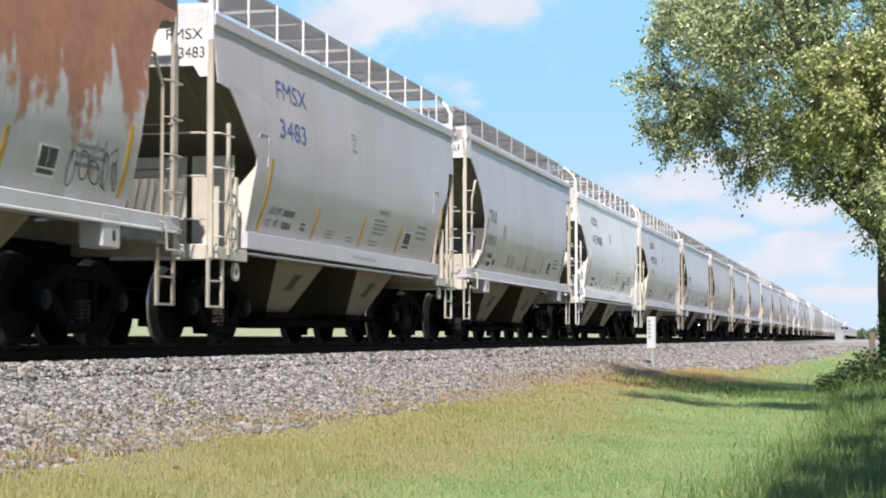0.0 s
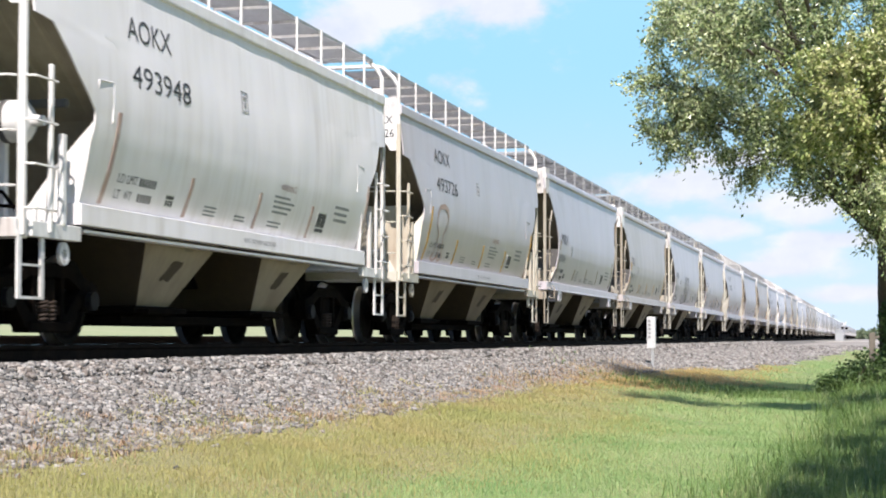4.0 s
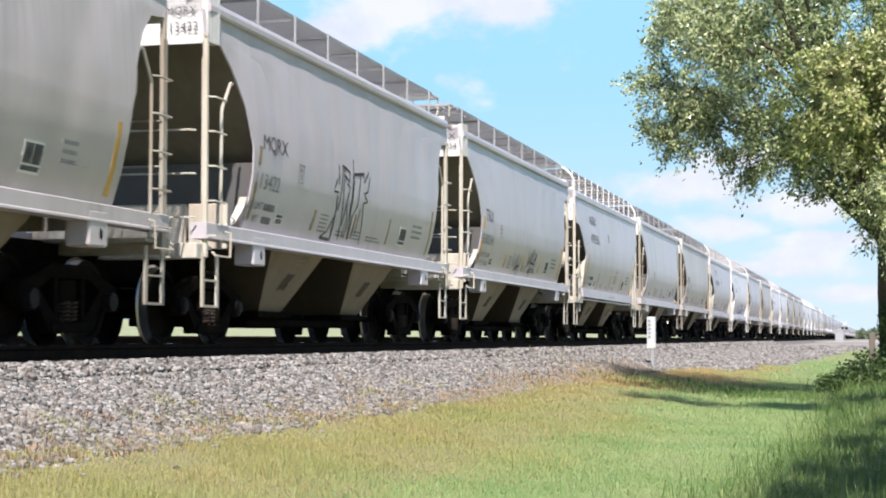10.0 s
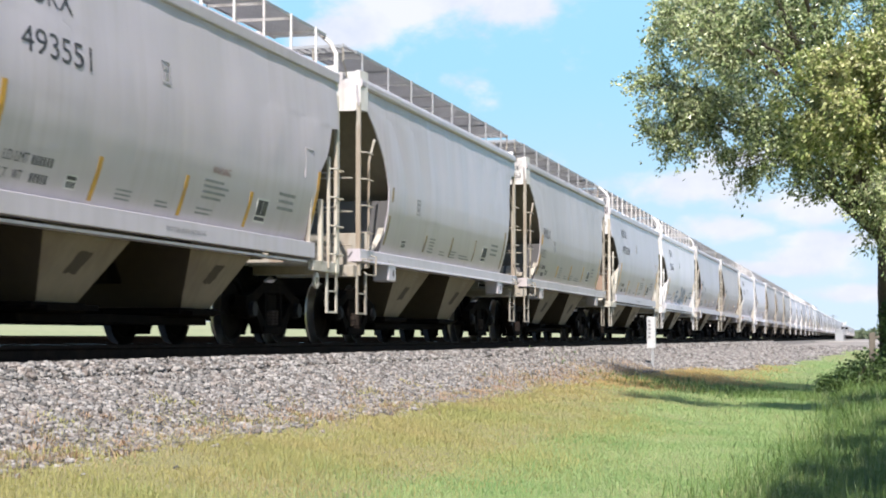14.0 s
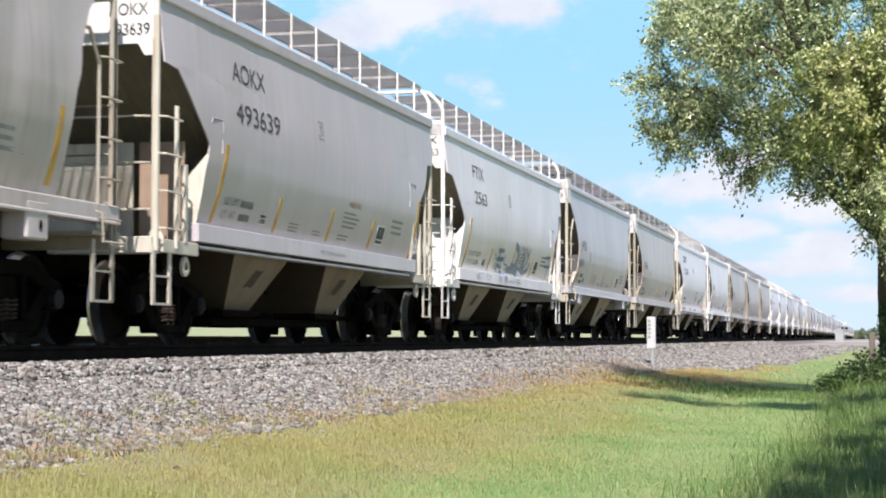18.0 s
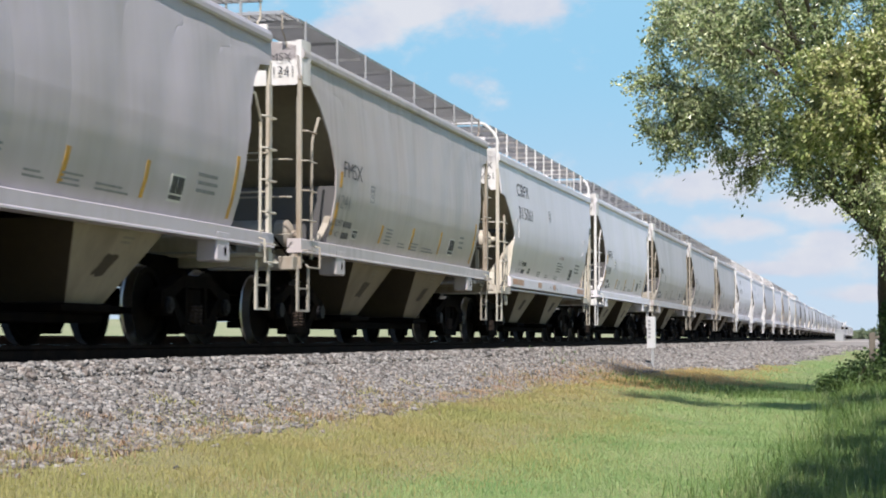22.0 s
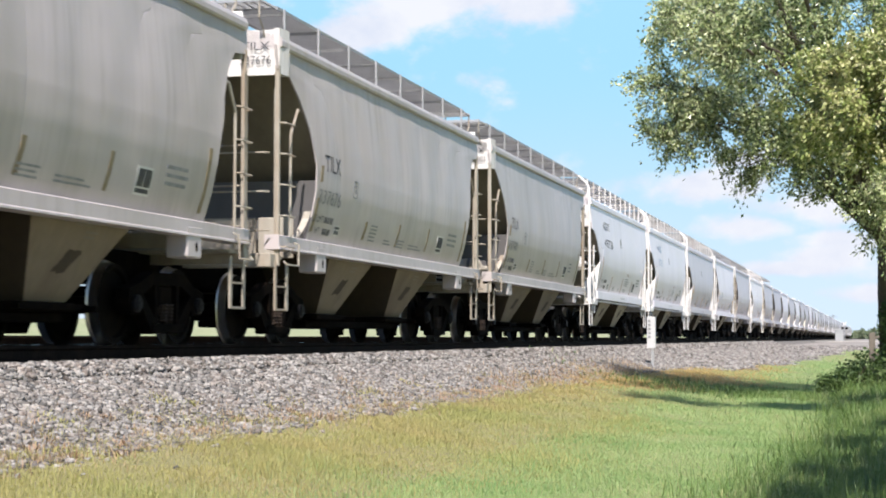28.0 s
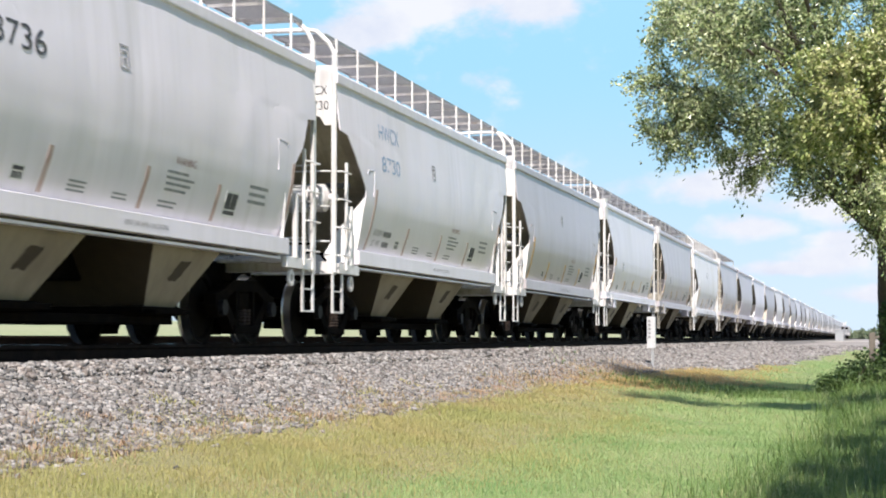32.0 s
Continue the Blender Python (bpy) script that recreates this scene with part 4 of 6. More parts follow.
def sideframe():
    """The cast frame of a truck with its two windows and spring opening."""
    bm = bm_new()
    top = [(-1.08, 0.48), (-1.06, 0.62), (-0.80, 0.68), (-0.42, 0.82), (0.42, 0.82), (0.80, 0.68), (1.06, 0.62), (1.08, 0.48), (0.94, 0.46), (0.72, 0.55), (0.40, 0.68), (-0.40, 0.68), (-0.72, 0.55), (-0.94, 0.46)]
    prism(bm, top, "x", -0.08, 0.08)
    for s in (-1, 1):
        prism(bm, [(s * a, b) for a, b in ((1.08, 0.49), (0.98, 0.34), (0.74, 0.34), (0.70, 0.56))], "x", -0.075, 0.075)
        prism(bm, [(s * a, b) for a, b in ((0.76, 0.46), (0.44, 0.14), (0.30, 0.14), (0.30, 0.26), (0.70, 0.58))], "x", -0.075, 0.075)
        prism(bm, [(s * a, b) for a, b in ((0.34, 0.24), (0.26, 0.24), (0.26, 0.70), (0.34, 0.70))], "x", -0.07, 0.07)
    box(bm, -0.10, 0.10, -0.44, 0.44, 0.13, 0.24, 0.015)
    return bm


def spring():
    bm = bm_new()
    n = 40
    rod(bm, [(0.055 * math.cos(k * 0.8), 0.055 * math.sin(k * 0.8), 0.245 + 0.21 * k / n) for k in range(n + 1)], 0.016, 5)
    return bm


def wheelset():
    bm = bm_new()
    prof = [(-0.815, 0.08), (-0.815, 0.20), (-0.79, 0.36), (-0.825, 0.39), (-0.825, 0.447), (-0.72, 0.457), (-0.705, 0.482), (-0.69, 0.482), (-0.685, 0.39), (-0.72, 0.34), (-0.70, 0.20), (-0.68, 0.10), (-0.66, 0.085)]
    full = prof + [(-x, r) for x, r in reversed(prof)]
    mats = [0] * (len(full) - 1)
    mats[4] = mats[5] = mats[-5] = mats[-6] = 1
    disc(bm, full, 32, mats)
    for s in (-1, 1):
        disc(bm, [(s * 0.81, 0.075), (s * 1.02, 0.075)], 12)
    return bm


def make_truck(parent, y, detail=True):
    """Bolster with two side frames, springs, end caps and two wheelsets."""
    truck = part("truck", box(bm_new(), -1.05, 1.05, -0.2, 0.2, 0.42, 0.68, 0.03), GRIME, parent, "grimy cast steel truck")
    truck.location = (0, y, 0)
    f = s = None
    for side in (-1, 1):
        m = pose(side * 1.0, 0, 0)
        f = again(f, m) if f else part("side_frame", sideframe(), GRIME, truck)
        f.matrix_basis = m
        for k in (-0.085, 0.085) if detail else ():
            m = pose(side * 1.04, k, 0)
            s = again(s, m) if s else part("spring", spring(), SPRING, truck)
            s.matrix_basis = m
    w = c = None
    for k in (-0.89, 0.89):
        m = pose(0, k, WHEEL_R)
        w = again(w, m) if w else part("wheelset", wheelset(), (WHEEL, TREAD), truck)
        w.matrix_basis = m
        for side in (-1, 1) if detail else ():
            m = pose(side * 1.06, k, WHEEL_R)
            c = again(c, m) if c else part("bearing_cap", disc(bm_new(), [(-0.08, 0.10), (0.05, 0.10), (0.06, 0.075), (0.075, 0.07), (0.075, 0.03), (0.082, 0.03)], 14), CAP, truck)
            c.matrix_basis = m
    return truck


def make_car(kind, paint, label, detail=True, rear=1):
    """A two-bay covered hopper, its middle over the track at rail level, its leading end towards -y."""
    car = new("covered_hopper")
    angled = kind == "angled"
    tagged(car, label, "freight car", "covered hoppers of the train")
    part("body", hull(kind, rear), paint, car, smooth=True)
    # roof with its eave
    bm = bm_new()
    if angled:
        half = [(1.515, 3.71), (1.55, 3.72), (1.555, 3.735), (1.555, 3.85), (1.535, 3.875), (1.49, 3.90), (0.9, 4.00), (0.0, 4.04)]
    else:
        half = [(1.50, 3.83), (1.545, 3.835), (1.562, 3.86), (1.562, 3.92), (1.545, 3.97), (1.50, 4.0), (0.9, 4.12), (0.0, 4.16)]
    prism(bm, half + [(-a, b) for a, b in reversed(half[:-1])] + [(-1.48, half[0][1] - 0.01), (1.48, half[0][1] - 0.01)], "y", -END[kind], END[kind])
    part("roof", bm, paint, car)
    low = 3.25 if angled else 3.48
    e = post = None
    for s in (-1, 1):
        # end sheet under the roof, slope sheet below it
        bm = bm_new()
        box(bm, -1.5, 1.5, -0.02, 0.02, low, 3.98 if angled else 4.07)
        if angled:
            for q in (-1, 1):
                prism(bm, [(q * 1.5, low), (q * 1.5, low - 0.13), (q * 1.36, low - 0.13), (q * 1.28, low)], "y", -0.018, 0.018)
        e = again(e, pose(0, s * (END[kind] - 0.02), 0)) if e else part("end_sheet", bm, FRAME, car, "white end sheet under the roof")
        e.matrix_basis = pose(0, s * (END[kind] - 0.02), 0)
    sl = None
    for s in (-1, 1):
        if not sl:
            bm = bm_new()
            line = [(5.72, 3.30), (4.60, 2.55), (4.15, 2.25), (3.75, 1.75), (3.38, 1.31)] if angled else [(5.66, 3.89), (5.27, 3.5), (4.65, 2.88), (4.2, 2.43), (3.6, 1.83), (3.08, 1.31)]
            steps = [(-1.0, 0)] + [(-0.88 + 0.195 * k + a, b) for k in range(10) for a, b in ((-0.03, 0), (-0.015, 1), (0.015, 1), (0.03, 0))] + [(1.0, 0)] if angled else [(-1.0, 0), (1.0, 0)]
            rows = []
            for r, (y, z) in enumerate(line):
                w = side_w(z) - 0.024
                face = [bm.verts.new((u * w, y + (0.03 * b if r < 2 else 0), z + (0.03 * b if r < 2 else 0))) for u, b in steps]
                rows.append(face + [bm.verts.new((u * w, y - 0.03, z)) for u, b in reversed(steps)])
            k = len(rows[0])
            for p, r in zip(rows, rows[1:]):
                for i in range(k):
                    bm.faces.new((p[i], p[(i + 1) % k], r[(i + 1) % k], r[i]))
            bm.faces.new(rows[0]), bm.faces.new(rows[-1])
            sl = part("slope_sheet", bm, SLOPE_TAN if angled else SLOPE, car, "dull tan sloping end sheet" if angled else "sloping end sheet, its brown darkened for shade")
        else:
            sl = again(sl, pose(0, 0, 0, 0, 0, 180))
    if not angled:
        hood = None
        for s in (-1, 1):
            if not hood:
                # the shade below the slope is in this sheet's colour
                hood = part("lower_end_sheet", prism(bm_new(), [(-1.36, 1.3), (-1.585, 2.24), (1.585, 2.24), (1.36, 1.3)], "y", 4.22, 4.24), SHADEGREY, car, "sheet under the slope, its grey darkened for shade")
            else:
                again(hood, pose(0, 0, 0, 0, 0, 180))
    # sills, end platforms, centre sill, couplers
    q = None
    for s in (-1, 1):
        if not q:
            bm = bm_new()
            if angled:
                box(bm, 1.40, 1.555, -4.78, 4.78, 1.165, 1.375, 0.008)
                box(bm, 1.36, 1.50, -4.6, 4.6, 1.10, 1.13)
            else:
                prism(bm, [(1.36, 1.405), (1.54, 1.405), (1.56, 1.39), (1.56, 1.25), (1.575, 1.235), (1.575, 1.215), (1.36, 1.215)], "y", -5.82, 5.82)
            q = part("side_sill", bm, paint, car)
        else:
            q = again(q, pose(0, 0, 0, 0, 0, 180))
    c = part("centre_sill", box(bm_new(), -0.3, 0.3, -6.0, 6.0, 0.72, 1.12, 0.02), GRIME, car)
    # both ends: end sill, platform, coupler, corner plates; a bulkhead at one end, air gear at the other
    ends = []
    ends.append(part("end_sill", box(bm_new(), -1.5, 1.5, -5.98, -5.74, 0.98, 1.16, 0.01), FRAME, car, "off-white end sill"))
    ends.append(part("end_platform", box(bm_new(), -1.46, 1.46, -5.74, -5.42, 1.10, 1.14), FRAME, car))
    if angled:
        for k in (-1, 1):
            ends.append(part("platform_edge", box(bm_new(), k * 1.5 - 0.04, k * 1.5 + 0.04, -5.74, -4.74, 1.0, 1.145, 0.006), FRAME, car))
    bm = bm_new()
    box(bm, -0.16, 0.16, -6.2, -5.98, 0.74, 1.0, 0.03)
    box(bm, -0.09, 0.09, -6.40, -6.15, 0.78, 0.98, 0.03)
    ends.append(part("coupler", bm, GRIME, car))
    for k in (-1, 1):
        bm = bm_new()
        if angled:
            v = [bm.verts.new(p) for p in ((k * 1.585, -4.57, 2.2), (k * 1.54, -4.66, 1.7), (k * 1.47, -4.76, 1.16), (k * 0.95, -4.95, 1.16), (k * 1.25, -4.72, 1.75))]
            w = [bm.verts.new(p.co + Vector((0, 0.012, 0))) for p in v]
            bm.faces.new(v), bm.faces.new(w)
            for j in range(5):
                bm.faces.new((v[j], v[(j + 1) % 5], w[(j + 1) % 5], w[j]))
            ends.append(part("corner_plate", bm, FRAME, car))
        else:
            pts = [(1.80, 4.42), (1.70, 4.44), (1.60, 4.49), (1.50, 4.57), (1.42, 4.66)]
            rows = []
            for z, y in pts:
                rows.append([bm.verts.new((k * w, -y - d, z)) for w, d in ((side_w(z) - 0.005, 0.0), (side_w(z) - 0.09, 0.03), (side_w(z) - 0.09, 0.02), (side_w(z) - 0.005, -0.012))])
            for r0, r1 in zip(rows, rows[1:]):
                for j in range(4):
                    bm.faces.new((r0[j], r0[(j + 1) % 4], r1[(j + 1) % 4], r1[j]))
            bm.faces.new(rows[0]), bm.faces.new(rows[-1])
            ends.append(part("corner_plate", bm, FRAME, car))
        bm = bm_new()
        for x in (-1, 1):
            ring = [[bm.verts.new((k * 1.49 + 0.018 * x, -5.02 + r * math.sin(a), 0.86 + r * (1.25 if a < 1.6 or a > 4.7 else 1.0) * math.cos(a))) for a in (2 * math.pi * j / 14 for j in range(14))] for r in (0.10, 0.05)]
            for j in range(14):
                bm.faces.new((ring[0][j], ring[0][(j + 1) % 14], ring[1][(j + 1) % 14], ring[1][j]))
            if x < 0:
                before = ring
        for j in range(14):
            for q in (0, 1):
                bm.faces.new((before[q][j], before[q][(j + 1) % 14], ring[q][(j + 1) % 14], ring[q][j]))
        if angled:
            ends.append(part("towing_eye", bm, FRAME, car))
        else:
            bm.free()
        bm = bm_new()
        if angled and detail:
            rod(bm, [(k * 1.57, -4.55, 2.30), (k * 1.62, -4.53, 2.60), (k * 1.61, -4.18, 2.62), (k * 1.61, -4.20, 2.22)], 0.008, 5)
            ends.append(part("grab_iron", bm, paint, car))
            bm = bm_new()
            box(bm, k * 1.52 - 0.03, k * 1.52 + 0.03, -5.16, -5.08, 1.13, 2.0, 0.006)
            ends.append(part("guard_post", bm, FRAME, car))
        elif not angled:
            rod(bm, [(k * 1.6, -5.75, 1.06), (k * 1.64, -5.75, 1.02), (k * 1.64, -5.28, 1.02), (k * 1.64, -5.26, 1.3), (k * 1.57, -5.26, 1.32)], 0.014, 5)
            ends.append(part("grab_iron", bm, FRAME, car))
    for z in (1.45, 1.95, 2.45) if detail else ():
        bm = rod(bm_new(), [(-1.45, -5.9, z), (-1.4, -5.97, z), (1.4, -5.97, z), (1.45, -5.9, z)], 0.013, 5)
        ends.append(part("handhold", bm, FRAME, car))
    for o in ends:
        again(o, pose(0, 0, 0, 0, 0, 180))
    # the plain end
    y = -4.86 if angled else -4.52
    top = 2.30 if angled else 1.72
    for x0, x1 in ((-1.40, -0.86), (-0.78, 0.78), (0.86, 1.40)) if angled else ((-1.30, -0.80), (-0.76, 0.76), (0.80, 1.30)):
        part("bulkhead" if x0 * x1 < 0 else "side_bulkhead", box(bm_new(), x0, x1, y, y + 0.05, 1.16, top, 0.01), FRAME, car)
    # the end with the air gear
    bm = disc(bm_new(), [(-0.82, 0.05), (-0.70, 0.06), (-0.67, 0.15), (-0.62, 0.205), (0.62, 0.205), (0.67, 0.15), (0.70, 0.06), (0.82, 0.05)], 20)
    o = part("air_reservoir", bm, FRAME, car, "white air reservoir", smooth=True)
    o.location = (-0.50, 5.1, 2.14 if angled else 1.5)
    bm = bm_new()
    for x in (-0.1, -0.9):
        box(bm, x - 0.03, x + 0.03, 5.06, 5.14, 1.14, 2.0 if angled else 1.4)
    box(bm, -1.2, 0.9, 4.98, 5.02, 1.14, 1.32)
    part("reservoir_stand", bm, FRAME, car)
    o = part("brake_cylinder", disc(bm_new(), [(-0.28, 0.05), (-0.26, 0.115), (0.22, 0.115), (0.24, 0.14), (0.27, 0.14), (0.28, 0.04)], 16), FRAME, car, smooth=True)
    o.location = (0.45, 5.5, 1.30)
    bm = bm_new()
    box(bm, -0.95, -0.55, 5.35, 5.62, 1.15, 1.42, 0.03)
    part("brake_valve", bm, FRAME, car)
    bm = rod(bm_new(), [(-1.2, 5.3, 1.2), (-1.0, 5.3, 1.45), (-0.4, 5.25, 1.5), (-0.2, 5.2, 1.8)], 0.02, 6)
    rod(bm, [(0.9, 5.6, 1.2), (-0.4, 5.55, 1.35), (-1.2, 5.4, 1.3)], 0.018, 6)
    part("brake_pipe", bm, GRIME, car)
    rz = 2.14 if angled else 1.5
    for x, dx in ((-0.62, 0.10), (-0.15, -0.12)):
        part("air_hose", rod(bm_new(), [(x, 5.30, rz), (x + dx * 0.2, 5.42, rz - 0.08), (x + dx, 5.50, 1.30 + 0.3 * (rz - 1.3)), (x + dx * 2.5, 5.52, 1.28), (x + dx * 3.2, 5.50, 1.16)], 0.016, 6), FRAME, car)
    # dark bands: tank straps, and the corner post's shadow drawn as a ring
    for x in (-0.95, -0.05):
        part("reservoir_strap", disc(bm_new(), [(-0.03, 0.212), (0.03, 0.212)], 20), SHADEGREY, car).location = (x, 5.1, rz)
    if angled:
        part("cross_beam", box(bm_new(), -1.42, 1.42, 4.78, 4.86, 2.30, 2.38, 0.01), SHADEGREY, car)
    part("platform_grating", lattice(bm_new(), [5.46 + 0.055 * k for k in range(6)], [0.05 * k for k in range(25)], {(i, j) for i in range(5) for j in range(24) if i % 2 == 0 or j % 2 == 0}, -0.01, 0.01), GRATE, car).matrix_basis = pose(-0.1, 0, 1.155, 0, 90, 0)
    # hopper bays and gates
    b = g = None
    for y in (-1.98, 1.68):
        if not b:
            bm = bm_new()
            t = [bm.verts.new((x, k, 1.26)) for x, k in ((-1.38, -1.12), (1.38, -1.12), (1.38, 1.12), (-1.38, 1.12))]
            u = [bm.verts.new((x, k, 0.44)) for x, k in ((-0.95, -0.45), (0.95, -0.45), (0.95, 0.45), (-0.95, 0.45))]
            for k in range(4):
                # end faces take the brown that holds their shade, sides the tan
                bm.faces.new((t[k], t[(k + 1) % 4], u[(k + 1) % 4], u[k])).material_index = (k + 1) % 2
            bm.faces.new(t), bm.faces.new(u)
            b = part("hopper_bay", bm, (BAY, BAY_SHADE_DECAL), car, "dusty tan discharge bay with end slopes darkened for shade")
            bm = bm_new()
            box(bm, -1.0, 1.0, -0.56, 0.56, 0.34, 0.435, 0.01)
            box(bm, -1.06, -0.98, -0.75, 0.75, 0.36, 0.42), box(bm, 0.98, 1.06, -0.75, 0.75, 0.36, 0.42)
            rod(bm, [(-1.2, 0.66, 0.37), (1.2, 0.66, 0.37)], 0.035)
            g = part("outlet_gate", bm, GRIME, car)
        else:
            b, g = again(b, pose(0, y, 0)), again(g, pose(0, y, 0))
        b.location.y = g.location.y = y
        for turn in (0, 180) if detail else ():
            bm = bm_new()
            pts = []
            ring = random.Random(int(y * 7) + turn)
            for i in range(22):
                a = 2 * math.pi * i / 22
                c, d = math.cos(a), math.sin(a)
                r = 1 / max(abs(c), abs(d)) * ring.uniform(0.78, 1.02)
                zz = 0.84 + 0.125 * r * d
                yy = 0.04 + 0.17 * r * c + (zz - 0.84) * 0.75
                ww = 0.95 + (1.38 - 0.95) * (zz - 0.44) / 0.82
                pts.append((ww + 0.004, yy, zz))
            bm.faces.new([bm.verts.new(p) for p in pts])
            stain = part("gate_decal", bm, BAY_SHADE_DECAL, b)
            bm = bm_new()
            for row, (a0, a1) in enumerate(((0.14, 0.44), (0.14, 0.38), (-0.12, 0.22))):
                zz = (1.12, 1.07, 1.19)[row]
                ww = [0.95 + 0.43 * (z - 0.44) / 0.82 + 0.005 for z in (zz, zz + 0.025)]
                bm.faces.new([bm.verts.new(p) for p in ((ww[0], a0, zz), (ww[0], a1, zz), (ww[1], a1, zz + 0.025), (ww[1], a0, zz + 0.025))])
            tagged(part("bay_stencil", bm, SLOPE, b), kind="stuff").matrix_basis = pose(0, 0, 0, 0, 0, turn)
            stain.matrix_basis = pose(0, 0, 0, 0, 0, turn)
    bm = bm_new()
    box(bm, -0.85, 0.85, -2.6, 2.3, 0.235, 0.335, 0.01)
    part("discharge_frame", bm, GRIME, car)
    # jacking brackets
    j = None
    if not angled:
        for y in (-4.07, 4.07):
            for s in (-1, 1):
                if not j:
                    bm = bm_new()
                    box(bm, 1.30, 1.565, -0.21, 0.21, 0.97, 1.33, 0.02)
                    j = part("jacking_bracket", bm, paint, car)
                    # no hole is cut: a dark disc on the face paints its shade
                    jh = part("jacking_hole", prism(bm_new(), [(0.05 + 0.035 * math.cos(a * 0.785), 1.10 + 0.06 * math.sin(a * 0.785)) for a in range(8)], "x", 1.567, 1.569), GRIME, j)
                else:
                    j = again(j, pose(0, 0, 0))
                    again(jh, pose(0, 0, 0), j)
                j.matrix_basis = pose(0, y, 0, 0, 0, 0 if s > 0 else 180)
    for y in (-TRUCK, TRUCK):
        make_truck(car, y, detail)
    if detail:
        fittings(car, kind, paint)
        stencils(car, kind, not angled, rear)
    return car


def fittings(car, kind, paint):
    """Corner posts, ladders, steps, running boards and their stanchions."""
    angled = kind == "angled"
    made = {}

    def put(name, build, mat, m, label=""):
        if name in made:
            return again(made[name], m)
        o = part(name, build(), mat, car, label)
        made[name] = o
        o.matrix_basis = m
        return o

    for s in (-1, 1):              # both ends
        for q in (-1, 1):          # both sides
            flip = pose(0, 0, 0, 0, 0, 0 if s < 0 else 180)
            mir = "" if q * s < 0 else "2"
            e = 0 if angled else 0.13
            k = q * (1 if s < 0 else -1)

            def post():
                bm = bm_new()
                box(bm, k * 1.51 - 0.03, k * 1.51 + 0.03, e - 5.91, e - 5.85, 1.0, 3.6 if not angled else 3.55, 0.008)
                box(bm, k * 1.51 - 0.03, k * 1.51 - 0.016, e - 5.93, e - 5.82, 1.0, 3.3)
                return bm

            def ladder():
                bm = bm_new()
                if angled:
                    box(bm, k * 1.545 - 0.02, k * 1.545 + 0.02, -5.43, -5.38, 1.05, 2.62, 0.005)
                else:
                    rod(bm, [(k * 1.545, -5.35, 1.15), (k * 1.55, -5.35, 2.72), (k * 1.555, -5.34, 2.78), (k * 1.56, -5.13, 3.06), (k * 1.56, -5.10, 3.1), (k * 1.555, -5.02, 3.1)], 0.019, 6)
                return bm

            def rung():
                return rod(bm_new(), [(k * 1.53, e - 5.9, 0), (k * 1.62, e - 5.86, 0), (k * 1.62, e * 0.4 - 5.42, 0), (k * 1.57, e * 0.4 - 5.38, 0)], 0.012, 5)

            def step():
                side = {(c, r) for c in (0, 2) for r in range(4)} | {(1, 0), (1, 2)}
                return lattice(bm_new(), [e - 5.95, e - 5.885, e - 5.51, e - 5.445], [0.43, 0.455, 0.73, 0.75, 1.05], side, k * 1.5 - 0.012, k * 1.5 + 0.012)

            put("corner_post" + mir, post, FRAME, flip).name = "corner_post"
            put("ladder" + mir, ladder, FRAME, flip).name = "ladder"
            put("step" + mir, step, FRAME, flip).name = "step"
            for z in (1.25, 1.65, 2.05, 2.45) + (() if angled else (2.85,)):
                put("rung" + mir, rung, FRAME, flip @ pose(0, 0, z)).name = "rung"
    for q in (-1, 1):
        flip = pose(0, 0, 0, 0, 0, 0 if q > 0 else 180)

        top = 4.45
        ext = 5.86 if angled else 5.35

        def board():
            bm = bm_new()
            for w in (0.58, 1.34):
                box(bm, w - 0.015, w + 0.015, -ext, ext, top - 0.045, top)
            for i in range(int(ext * 2 / 0.1)):
                y = -ext + 0.05 + i * 0.1
                box(bm, 0.595, 1.325, y - 0.012, y + 0.012, top - 0.03, top - 0.01)
            for i in range(20):
                w = 0.61 + i * 0.0365
                box(bm, w - 0.009, w + 0.009, -ext, ext, top - 0.03, top - 0.008)
            return bm

        put("running_board", board, GRATE, flip)
        n = 11 if angled else 8
        for i in range(n):
            y = -5.35 + 10.7 * i / (n - 1) if angled else -5.1 + 10.2 * i / (n - 1)

            def stanchion():
                bm = bm_new()
                box(bm, 1.357, 1.383, -0.013, 0.013, 3.90 if angled else 3.995, top)
                box(bm, 0.58, 1.355, -0.013, 0.013, top - 0.085, top - 0.047)
                return bm

            put("stanchion", stanchion, FRAME if angled else GRATE, flip @ pose(0, y, 0))
        if angled:
            def arch():
                return rod(bm_new(), [(1.5, -5.875, 3.5), (1.5, -5.875, 4.15), (1.42, -5.88, 4.30), (1.24, -5.88, 4.47), (1.1, -5.88, 4.50), (-1.1, -5.88, 4.50), (-1.24, -5.88, 4.47), (-1.42, -5.88, 4.30), (-1.5, -5.875, 4.15), (-1.5, -5.875, 3.5)], 0.034, 8)

            put("end_arch", arch, FRAME, flip, "white bent tube over the car end")
        else:
            def crossing():
                bm = bm_new()
                box(bm, -1.34, 1.34, -5.96, -5.93, top - 0.045, top)
                box(bm, -1.34, 1.34, -5.40, -5.37, top - 0.045, top)
                for i in range(12):
                    y = -5.9 + i * 0.044
                    box(bm, -1.34, 1.34, y - 0.007, y + 0.007, top - 0.03, top - 0.008)
                for i in range(22):
                    x = -1.31 + i * 0.125
                    box(bm, x - 0.012, x + 0.012, -5.93, -5.40, top - 0.03, top - 0.01)
                return bm

            def hanger():
                return rod(bm_new(), [(0, -5.94, top + 0.01), (0, -5.94, top - 0.25), (0, -5.80, 4.08), (0, -5.75, 3.99)], 0.014, 5)

            put("end_crossing", crossing, GRATE, flip)
